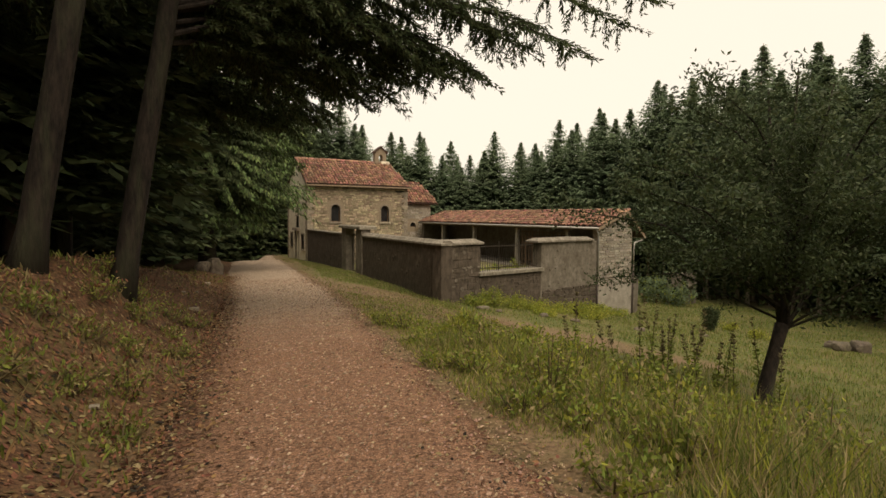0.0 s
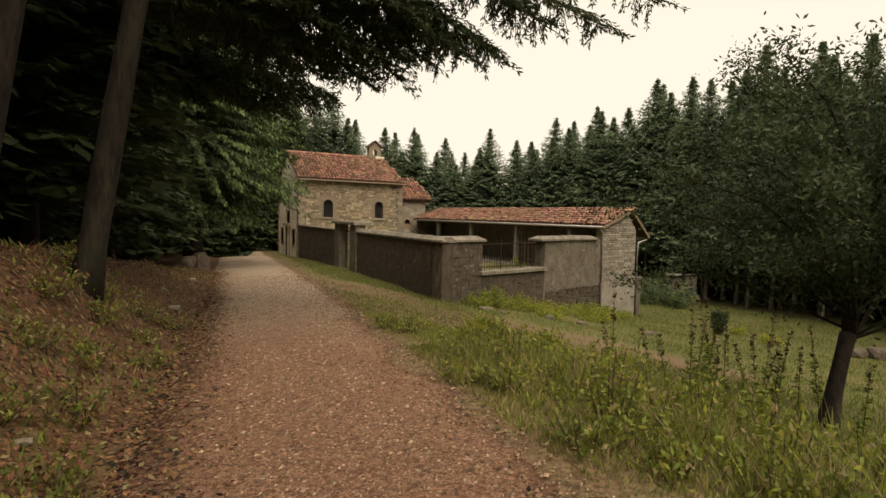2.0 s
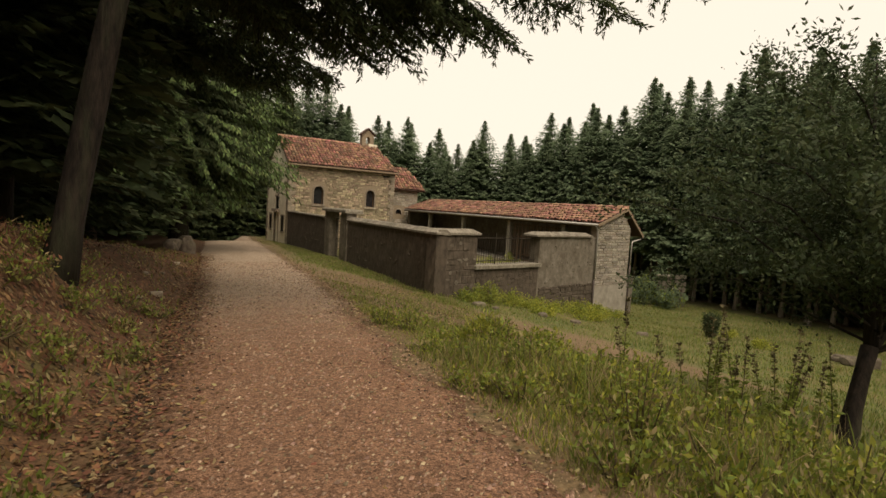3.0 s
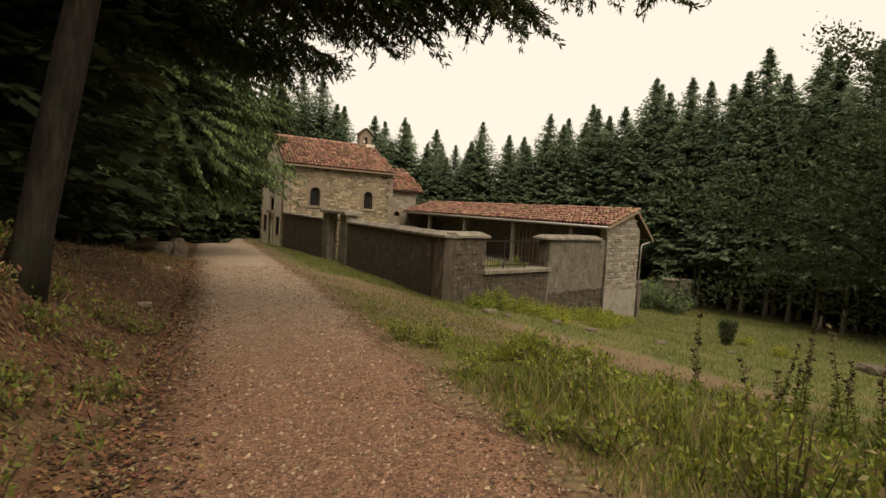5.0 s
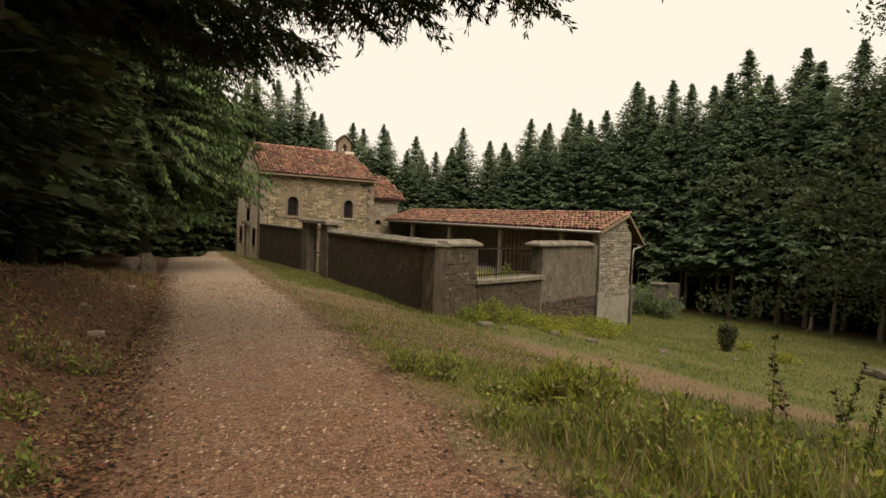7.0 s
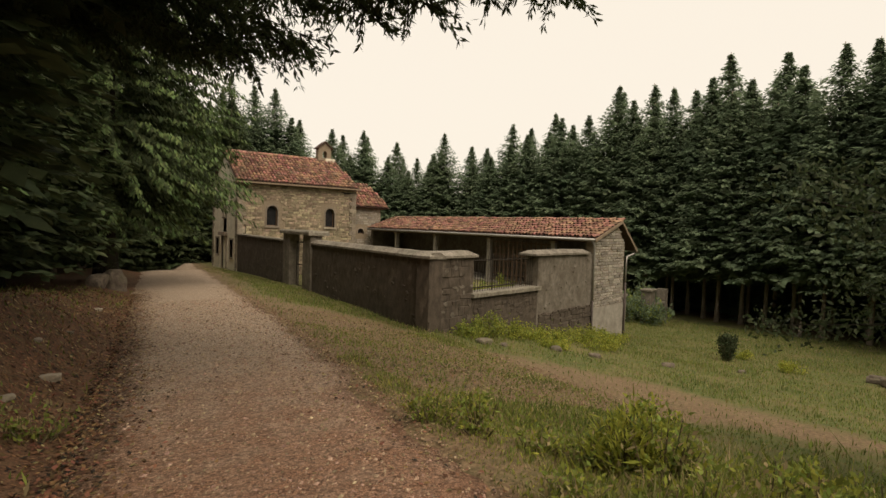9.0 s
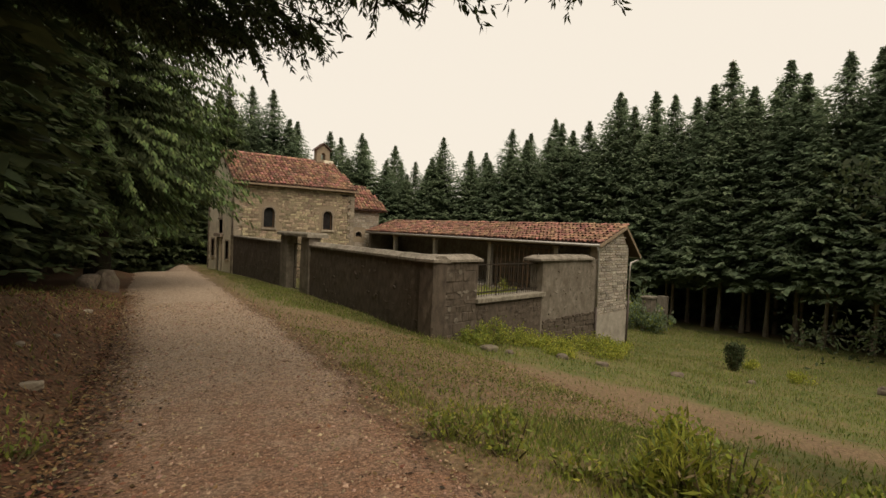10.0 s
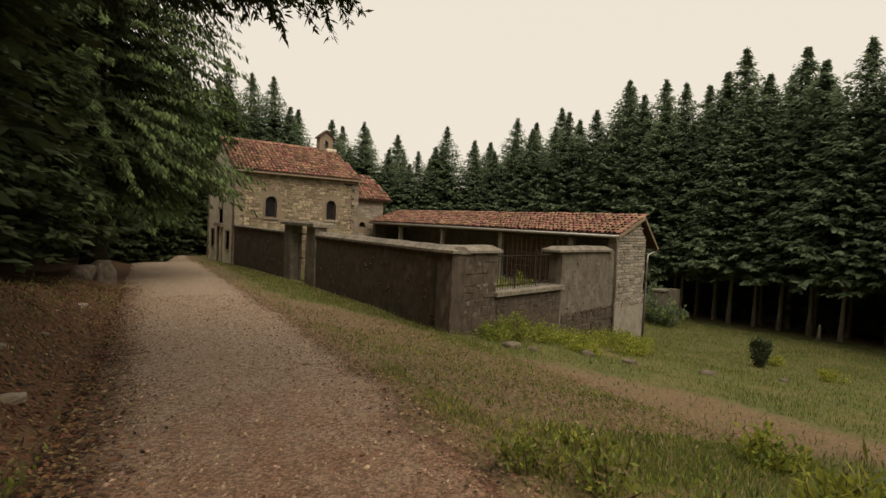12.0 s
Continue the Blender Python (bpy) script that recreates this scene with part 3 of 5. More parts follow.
    for turn, m in ((0, slope_pose(-0.15, -0.3, ez, 0, pitch)), (1, slope_pose(roof_l - 0.15, NAVE_W + 0.3, ez, 180, pitch))):
        bed = Shape()
        a, b = (roof_l, roof_l - 0.45) if not turn else (roof_l, roof_l)
        a0, b0 = (0, 0) if not turn else (0, 0.45)
        v = [(a0, -0.03, 0), (a, -0.03, 0), (b, sl, 0), (b0, sl, 0)]
        bed.add([(x, y, -0.09) for x, y, _ in v] + v, [(3, 2, 1, 0), (4, 5, 6, 7), (0, 1, 5, 4), (1, 2, 6, 5), (2, 3, 7, 6), (3, 0, 4, 7)])
        put("roof_bed", bed.mesh("roof_bed", M_TILE_BED), roof, m)
        rows = tile_rows(roof_l, sl, (lambda y: rake(y)) if not turn else None, seed=11 + turn, left=(lambda y: 0.45 * y / sl) if turn else None)
        tagged(put("roof_tiles", tile_mesh("roof_tiles", rows), roof, m), kind="stuff")
    rnd = random.Random(4)
    ridge = Shape()
    x = -0.15
    while x < roof_l - 0.75:
        ridge.tube([(x, NAVE_W / 2, rz + 0.0 + rnd.uniform(-0.01, 0.01)), (x + 0.42, NAVE_W / 2, rz + 0.02)], [0.13, 0.11], 10)
        x += 0.37
    put("ridge_tiles", ridge.mesh("ridge_tiles", M_TILE, True), roof)
    put("gutter", Shape().box(-0.2, roof_l - 0.1, -0.43, -0.33, ez - 0.13, ez - 0.03).mesh("gutter", M_OLDWOOD), roof)
    # bellcote
    bc = put("bellcote", None, ch, pose(6.45, NAVE_W / 2 - 0.3, rz - 0.35))
    put("bell_wall", pierced(0, 1.0, 0, 1.2, 0.55, [(0.33, 0.67, 0.5, 0.85, True)], (0.5, 1.62)).mesh("bell_wall", M_MORTAR), bc)
    bt = Shape()
    for sx in (0, 1):
        a, b = (-0.12, 0.5) if not sx else (1.12, 0.5)
        bt.add([(a, -0.12, 1.14), (b, -0.12, 1.66), (b, 0.67, 1.66), (a, 0.67, 1.14), (a, -0.12, 1.22), (b, -0.12, 1.75), (b, 0.67, 1.75), (a, 0.67, 1.22)],
               [(0, 1, 2, 3), (7, 6, 5, 4), (0, 4, 5, 1), (1, 5, 6, 2), (2, 6, 7, 3), (3, 7, 4, 0)])
    put("bell_roof", bt.mesh("bell_roof", M_TILE_BED), bc)
    put("flashing", Shape().chamfered(0.55, 1.3, -0.05, 0.6, 0.2, 0.48, 0.04).mesh("flashing", M_PLASTER), bc)
    # chancel
    L2, y0, y1, e2, r2 = 2.85, 1.55, 5.35, 2.62 - CZ, 4.45 - CZ
    cn = put("chancel", None, ch, pose(NAVE_L + 0.003, 0, 0))
    round_hole = [(0.95, 1.45, 2.72, 2.86, True)]
    put("side_wall", pierced(0, L2, -0.4, e2, 0.5, round_hole).mesh("side_wall", M_MORTAR), cn, pose(0, y0, 0))
    put("stonework", rubble(0.0, L2, -0.3, e2 - 0.1, [(0.8, 1.6, 2.5, 3.3)], 0.3, 0.15, 0.012, seed=8).mesh("stonework", M_BRICK), cn, pose(0, y0, 0))
    window_parts(cn, "window", 0.95, 1.45, 2.72, 2.86, pose(0, y0, 0), False)
    put("end_wall", Shape().box(L2 - 0.4, L2, y0 + 0.503, y1, -0.4, e2).mesh("end_wall", M_MORTAR), cn)
    hy = (y1 - y0) / 2 + 0.35
    s2 = math.hypot(hy, r2 - e2)
    p2 = math.degrees(math.atan2(r2 - e2, hy))
    for turn, m in ((0, slope_pose(0, y0 - 0.35, e2, 0, p2)), (1, slope_pose(L2 + 0.55, y1 + 0.35, e2, 180, p2))):
        L = L2 + 0.55
        v = [(0, -0.03, 0), (L, -0.03, 0), (L - 0.9, s2, 0), (0, s2, 0)] if not turn else [(0, -0.03, 0), (L, -0.03, 0), (L, s2, 0), (0.9, s2, 0)]
        bed = Shape().add([(x, y, -0.09) for x, y, _ in v] + v, [(3, 2, 1, 0), (4, 5, 6, 7), (0, 1, 5, 4), (1, 2, 6, 5), (2, 3, 7, 6), (3, 0, 4, 7)])
        put("roof_bed", bed.mesh("roof_bed", M_TILE_BED), cn, m)
        rows = tile_rows(L, s2, (lambda y: L - 0.9 * y / s2) if not turn else None, seed=21 + turn, left=(lambda y: 0.9 * y / s2) if turn else None)
        tagged(put("roof_tiles", tile_mesh("roof_tiles", rows), cn, m), kind="stuff")
    put("cornice", Shape().box(0, L2 + 0.3, y0 - 0.2, y0 + 0.1, e2 - 0.12, e2 - 0.01).mesh("cornice", M_OLDWOOD), cn)


build_chapel()


# ---- court walls ----
def coping(parent, x0, x1, y0, y1, z0, z1, piece=0.95, along="x", ends=True):
    """Coping stones with a sloped top, one object a stone; y0..y1 is the full width."""
    n = max(1, round((x1 - x0) / piece))
    step = (x1 - x0) / n
    rnd = random.Random(int(x0 * 31 + z0 * 77))
    for i in range(n):
        a, b = x0 + i * step + 0.006, x0 + (i + 1) * step - 0.006
        j = [rnd.uniform(-0.012, 0.012) for _ in range(6)]
        ia, ib = (0.28 if ends and i == 0 else 0), (0.28 if ends and i == n - 1 else 0)
        w = (y1 - y0) * 0.3
        v = [(a, y0 + j[0], z0), (b, y0 + j[1], z0), (b, y1, z0), (a, y1, z0),
             (a, y0 + j[0], z0 + 0.07), (b, y0 + j[1], z0 + 0.07), (b, y1, z0 + 0.07), (a, y1, z0 + 0.07),
             (a + ia, y0 + w, z1 + j[2]), (b - ib, y0 + w, z1 + j[3]), (b - ib, y1 - w, z1 + j[3]), (a + ia, y1 - w, z1 + j[2])]
        f = [(3, 2, 1, 0), (8, 9, 10, 11)]
        for k in (0, 4):
            f += [(k + q, k + (q + 1) % 4, k + 4 + (q + 1) % 4, k + 4 + q) for q in range(4)]
        put("coping_stone", mesh_of("coping_stone", v, f, M_CAP), parent)


def worn_panel(u0, u1, z0, z1, thick, mat, seed=0, step=0.22):
    """A rendered wall whose face bulges and is pitted a little."""
    nu, nz = max(2, int((u1 - u0) / step)), max(2, int((z1 - z0) / step))
    v, f = [], []
    for j in range(nz + 1):
        for i in range(nu + 1):
            u, z = u0 + (u1 - u0) * i / nu, z0 + (z1 - z0) * j / nz
            v.append((u, 0.035 * noise.noise((u * 1.3, z * 1.3, seed)) + 0.012 * noise.noise((u * 5, z * 5, seed)), z))
    w = nu + 1
    f += [(j * w + i, j * w + i + 1, (j + 1) * w + i + 1, (j + 1) * w + i) for j in range(nz) for i in range(nu)]
    k = len(v)
    v += [(u0, thick, z0), (u1, thick, z0), (u1, thick, z1), (u0, thick, z1)]
    f.append((k + 3, k + 2, k + 1, k))
    bot, top = [i for i in range(w)], [nz * w + i for i in range(w)]
    f.append((k, k + 1) + tuple(reversed(bot)))
    f.append((k + 2, k + 3) + tuple(top))
    f.append((k, *[j * w for j in range(nz + 1)], k + 3))
    f.append((k + 2, *[j * w + nu for j in reversed(range(nz + 1))], k + 1))
    return mesh_of("wall_panel", v, f, mat)


def scattered_stones(u0, u1, z0, z1, n, seed, low=0.05, high=0.16):
    """Single stones that show through fallen render."""
    rnd = random.Random(seed)
    s = Shape()
    for _ in range(n):
        u, z = rnd.uniform(u0, u1), rnd.uniform(z0, z1)
        w, h = rnd.uniform(low, high), rnd.uniform(low, high) * 0.6
        c = [(u + w * math.cos(a) * rnd.uniform(0.8, 1.1), z + h * math.sin(a) * rnd.uniform(0.8, 1.1)) for a in [k * math.pi / 3 for k in range(6)]]
        s.add([(p, 0.03, q) for p, q in c] + [(u + (p - u) * 0.8, -0.022, z + (q - z) * 0.8) for p, q in c],
              [tuple(range(6, 12))] + [(k, (k + 1) % 6, 6 + (k + 1) % 6, 6 + k) for k in range(6)])
    return s


def build_long_wall():
    y0, y1, cap0, cap1 = 16.58, 38.95, 0.40, 0.60
    w = thing("wall_west", CX, y1, 0, "long weathered rendered court wall with lichened stone coping", "wall", kind="structure", rz=-90.7)
    L = y1 - y0
    gl, gr = y1 - 28.7, y1 - 26.85          # gate opening along the wall
    for a, b, sd in ((0, gl - 0.9, 1.0), (gr + 0.95, L, 2.0)):
        put("wall_panel", worn_panel(a, b, -2.4, cap0, 0.45, M_DARKWALL, sd), w)
        coping(w, a, b + (0.05 if b == L else 0), -0.09, 0.54, cap0, cap1 - (0.12 if a == 0 else 0), ends=False)
        put("bare_stones", scattered_stones(a + 0.3, b - 0.3, -1.7, 0.3, int(5 * (b - a)), int(sd * 9)).mesh("bare_stones", M_DARKWALL), w)
    for a, b in ((gl - 0.9, gl), (gr, gr + 0.95)):
        p = put("gate_pier", worn_panel(a, b, -2.4, 0.78, 0.50, M_GREYWALL, a), w, pose(0, -0.08, 0))
    put("gate_lintel", Shape().chamfered(gl - 1.05, gr + 1.08, -0.22, 0.72, 0.785, 0.97, 0.05, 0.012).mesh("gate_lintel", M_CAP), w)
    put("threshold", Shape().chamfered(gl - 0.35, gr + 0.1, -0.55, 0.6, -2.3, -1.68, 0.03).mesh("threshold", M_CAP), w)
    g = thing("iron_gate", CX + 0.12, 28.62, -1.66, "narrow dark iron bar gate standing ajar between stone piers", "gate", rz=-84)
    put("gate_frame", Shape().box(0, 0.04, 0, 0.03, 0, 2.1).box(1.70, 1.74, 0, 0.03, 0, 2.1).box(0.04, 1.70, 0, 0.03, 0.0, 0.05).box(0.04, 1.70, 0, 0.03, 1.0, 1.04).box(0.04, 1.70, 0, 0.03, 2.05, 2.1).mesh("gate_frame", M_IRON), g)
    bar = Shape().tube([(0, 0.015, 0.05), (0, 0.015, 2.3)], 0.011, 6).mesh("bar", M_IRON)
    for k in range(13):
        put("bar", bar, g, pose(0.16 + 0.115 * k, 0, 0))


build_long_wall()

FENCE_X, FENCE_Y, FENCE_TURN = 10.65, 16.58, 14.0


def build_fence_wall():
    w = thing("wall_south", FENCE_X, FENCE_Y, 0, "stone court wall with a railed opening and coping", "wall", kind="structure", rz=FENCE_TURN)
    put("wall_panel", worn_panel(0.0, 2.05, -2.6, 0.42, 0.5, M_DARKWALL, 5.0), w, pose(0, 0.0, 0))
    coping(w, -0.12, 2.16, -0.1, 0.6, 0.42, 0.62, 1.2, ends=True)
    put("corner_stones", rubble(0.0, 2.0, -2.4, 0.42, (), 0.5, 0.26, 0.012, seed=33, jit=0.03).mesh("corner_stones", M_DARKWALL), w)
    put("bare_stones", scattered_stones(0.4, 2.0, -1.8, 0.2, 14, 12, 0.06, 0.2).mesh("bare_stones", M_GREYWALL), w)
    put("wall_panel", worn_panel(2.053, 5.9, -2.9, -0.86, 0.5, M_DARKWALL, 6.0), w)
    put("bare_stones", rubble(2.1, 5.85, -2.6, -0.9, (), 0.34, 0.17, 0.012, seed=14, jit=0.03).mesh("bare_stones", M_DARKWALL), w)
    put("sill_stone", Shape().chamfered(1.95, 5.98, -0.12, 0.56, -0.855, -0.72, 0.02, 0.006).mesh("sill_stone", M_CAP), w)
    put("wall_panel", worn_panel(5.903, 10.36, -3.9, 0.40, 0.5, M_GREYWALL, 7.0), w)
    coping(w, 5.5, 9.85, -0.11, 0.6, 0.40, 0.60, 1.3, ends=True)
    put("plinth", rubble(6.0, 10.34, -3.4, -1.75, (), 0.4, 0.2, 0.04, seed=15, jit=0.03).mesh("plinth", M_DARKWALL), w)
    put("bare_stones", scattered_stones(6.1, 10.1, -1.6, 0.2, 24, 16, 0.05, 0.15).mesh("bare_stones", M_GREYWALL), w)
    f = thing("railing", FENCE_X, FENCE_Y, 0, "dark iron railing with vertical bars on a pale stone sill", "railing", rz=FENCE_TURN)
    put("rail", Shape().box(2.06, 5.9, 0.20, 0.235, -0.60, -0.565).mesh("rail", M_IRON), f)
    put("rail", Shape().box(2.06, 5.9, 0.20, 0.235, 0.28, 0.315).mesh("rail", M_IRON), f)
    bar = Shape().tube([(0, 0.217, -0.72), (0, 0.217, 0.36), (0, 0.217, 0.46)], [0.011, 0.011, 0.002], 6).mesh("bar", M_IRON)
    n = 28
    for k in range(n):
        put("bar", bar, f, pose(2.15 + k * (3.68 / (n - 1)), 0, 0))
    post = Shape().tube([(0, 0.217, -0.72), (0, 0.217, 0.5)], 0.022, 8).mesh("post", M_IRON)
    for u in (3.35, 4.6):
        put("post", post, f, pose(u, 0, 0))


build_fence_wall()


# ---- burial porch ----
PX0, PX1, PY0, PY1 = 20.72, 23.85, 19.1, 40.0
P_EAVE, P_RIDGE, P_MID, P_EAST = 1.06, 1.88, 23.1, 0.55


def build_porch():
    p = thing("burial_porch", PX0, PY0, 0, "long open burial porch with clay-tile roof, posts and pale stone gable", "porch")
    L, W = PY1 - PY0, PX1 - PX0
    # gable wall facing south
    top = P_EAVE - 0.08
    east = P_EAST + 0.22
    gs = pierced(0, W, -4.4, east, 0.4)
    ring = [(0, east), (W, east), (P_MID - PX0 - 0.1, P_RIDGE - 0.12), (0, top)]
    gs.add([(u, 0, z) for u, z in ring] + [(u, 0.4, z) for u, z in ring], [(0, 1, 2, 3), (7, 6, 5, 4), (1, 5, 6, 2), (2, 6, 7, 3), (3, 7, 4, 0)])
    g = put("gable_wall", gs.mesh("gable_wall", M_MORTAR), p)
    apex = P_MID - PX0 - 0.1
    roofline = lambda u: top - 0.02 + (P_RIDGE - 0.15 - top) * u / apex if u < apex else east + (P_RIDGE - 0.17 - east) * (W - u) / (W - apex)  # noqa: E731
    st = rubble(0.02, W - 0.02, -1.95, P_RIDGE - 0.2, (), 0.42, 0.115, 0.03, lambda u: roofline(u), 41, 0.012)
    tagged(put("stonework", st.mesh("stonework", M_BRICK), g), kind="stuff")
    put("rendered_base", Shape().box(-0.03, W + 0.03, -0.05, 0.1, -4.4, -1.96).mesh("rendered_base", M_CONCRETE), g)
    put("back_wall", Shape().box(W - 0.3, W, 0.403, L, -4.2, east).mesh("back_wall", M_GREYWALL), p)
    put("end_wall", Shape().box(0.1, W - 0.303, L - 0.3, L, -3, top).mesh("end_wall", M_GREYWALL), p)
    put("porch_floor", Shape().box(0.0, W - 0.303, 0.403, L - 0.303, -1.75, -1.45).mesh("porch_floor", M_CONCRETE), p)
    for y in (21.5, 26.2, 31.4, 36.2):
        post = put("post", Shape().box(0.02, 0.26, y - PY0 - 0.12, y - PY0 + 0.12, -1.45, top - 0.22).mesh("post", M_CONCRETE), p)
        put("capital", Shape().chamfered(-0.04, 0.32, y - PY0 - 0.18, y - PY0 + 0.18, top - 0.218, top - 0.1, 0.03).mesh("capital", M_OLDWOOD), post)
    put("eave_beam", Shape().box(0.03, 0.25, 0.403, L - 0.3, top - 0.1, top + 0.08).mesh("eave_beam", M_WOOD), p)
    rafter = Shape().add([(-0.1, 0, top + 0.02), (P_MID - PX0, 0, P_RIDGE - 0.22), (P_MID - PX0, 0, P_RIDGE - 0.12), (-0.1, 0, top + 0.12),
                          (-0.1, 0.09, top + 0.02), (P_MID - PX0, 0.09, P_RIDGE - 0.22), (P_MID - PX0, 0.09, P_RIDGE - 0.12), (-0.1, 0.09, top + 0.12)],
                         [(0, 1, 2, 3), (7, 6, 5, 4), (0, 4, 5, 1), (2, 6, 7, 3), (1, 5, 6, 2), (0, 3, 7, 4)]).mesh("rafter", M_WOOD)
    for k in range(24):
        put("rafter", rafter, p, pose(0, 0.6 + k * 0.84, 0))
    # roof: west slope seen, east slope behind
    roof = put("roof", None, p)
    slopes = ((P_MID - PX0 + 0.2, slope_pose(-0.2, L + 0.1, P_EAVE, -90, 0), 0), (24.85 - P_MID, slope_pose(24.85 - PX0, -0.2, P_EAST, 90, 0), 1))
    near = []
    for half, m, k in slopes:
        rise = P_RIDGE - (P_EAST if k else P_EAVE)
        s, ang = math.hypot(half, rise), math.degrees(math.atan2(rise, half))
        m = m @ pose(0, 0, 0, ang, 0, 0)
        RL = L + 0.3
        bed = Shape().box(0, RL, -0.03, s, -0.07, 0.0)
        put("roof_bed", bed.mesh("roof_bed", M_TILE_BED), roof, m)
        rows = list(tile_rows(RL, s, seed=51 + k))
        if k == 0:
            near = [r for r in rows if r[0] > RL - 8.3][:300]
            keep = {id(r) for r in near}
            rows = [r for r in rows if id(r) not in keep]
            near = [(m, r) for r in near]
        tagged(put("roof_tiles", tile_mesh("roof_tiles", rows), roof, m), kind="stuff")
    ridge = Shape()
    y = -0.2
    while y < L:
        ridge.tube([(P_MID - PX0, y, P_RIDGE + 0.0), (P_MID - PX0, y + 0.42, P_RIDGE + 0.02)], [0.12, 0.10], 10)
        y += 0.37
    put("ridge_tiles", ridge.mesh("ridge_tiles", M_TILE, True), roof)
    put("fascia", Shape().box(-0.24, -0.2, -0.2, L + 0.1, P_EAVE - 0.14, P_EAVE - 0.02).mesh("fascia", M_OLDWOOD), roof)
    # verge boards on the gable
    for xa, xb, za, zb in ((-0.24, P_MID - PX0, P_EAVE - 0.06, P_RIDGE - 0.02), (24.89 - PX0, P_MID - PX0, P_EAST - 0.06, P_RIDGE - 0.02)):
        v = Shape().add([(xa, -0.24, za - 0.1), (xb, -0.24, zb - 0.1), (xb, -0.24, zb + 0.03), (xa, -0.24, za + 0.03),
                         (xa, -0.2, za - 0.1), (xb, -0.2, zb - 0.1), (xb, -0.2, zb + 0.03), (xa, -0.2, za + 0.03)],
                        [(0, 1, 2, 3), (7, 6, 5, 4), (0, 4, 5, 1), (2, 6, 7, 3), (0, 3, 7, 4), (1, 5, 6, 2)])
        put("verge_board", v.mesh("verge_board", M_OLDWOOD), roof)
    # gutters and pipes
    put("gutter", Shape().tube([(-0.3, -0.22, P_EAVE - 0.06), (-0.3, L, P_EAVE - 0.06)], 0.06, 8).mesh("gutter", M_ZINC, True), roof)
    put("gutter", Shape().tube([(24.92 - PX0, -0.22, P_EAST - 0.06), (24.92 - PX0, L, P_EAST - 0.06)], 0.06, 8).mesh("gutter", M_ZINC, True), roof)
    put("downpipe", Shape().tube([(-0.3, -0.12, P_EAVE - 0.1), (-0.12, -0.1, P_EAVE - 0.34), (-0.08, -0.1, P_EAVE - 0.6), (-0.08, -0.1, -1.6)], 0.045, 8).mesh("downpipe", M_ZINC, True), p)
    put("downpipe", Shape().tube([(-0.08, -0.1, -1.6), (-0.08, -0.1, -4.0)], 0.055, 8).mesh("downpipe", M_COPPER, True), p)
    put("downpipe", Shape().tube([(24.9 - PX0, -0.12, P_EAST - 0.08), (24.84 - PX0, -0.1, P_EAST - 0.2), (W + 0.12, -0.1, P_EAST - 0.34), (W + 0.08, -0.1, P_EAST - 0.6), (W + 0.08, -0.1, -1.0)], 0.045, 8).mesh("downpipe", M_ZINC, True), p)
    put("downpipe", Shape().tube([(W + 0.08, -0.1, -1.0), (W + 0.08, -0.1, -4.4)], 0.055, 8).mesh("downpipe", M_COPPER, True), p)
    lat = thing("lattice_screen", PX0 + 0.1, 21.65, -1.45, "dark wooden lattice screen between the porch posts", "screen", rz=90)
    for k in range(13):
        put("slat", Shape().box(0.33 * k, 0.33 * k + 0.05, 0, 0.03, 0.0, 2.2).mesh("slat", M_WOOD), lat)
    for k in range(7):
        put("slat", Shape().box(0, 4.2, -0.03, 0, 0.1 + 0.33 * k, 0.15 + 0.33 * k).mesh("slat", M_WOOD), lat)
    # the gable stands askew to the long axis, in line with the court wall
    askew = Matrix.Identity(4)
    askew[1][0] = math.tan(radians(FENCE_TURN))
    for ob in p.children_recursive:
        m = ob.matrix_basis
        if ob.type == "MESH" and ob.data.users == 1:
            ob.data.transform(m.inverted() @ askew @ m)
        elif ob.type == "MESH":
            ob.matrix_basis = pose(0, askew[1][0] * 1.2, 0) @ m
    near = [(pose(0, askew[1][0] * (m @ Vector((r[0], r[1], 0))).x, 0) @ m, r) for m, r in near]
    return roof, near


PORCH_ROOF, NEAR_TILES = build_porch()

court = mesh_of("court_ground", [(11.1, 17.2, -1.5), (20.9, 19.6, -1.5), (23.3, 20.6, -1.5), (23.3, 40, -1.5), (19.2, 40, -1.5), (19.2, 38.9, -1.6), (11.2, 38.9, -1.6)],
                [(0, 1, 2, 3, 4, 5)], material("court_soil", (0.10, 0.10, 0.04), (0.22, 0.19, 0.10), 6, 0.95, 0.5, 30))
tagged(new("pavement", court), "level burial court of soil and short grass", "court", kind="structure")


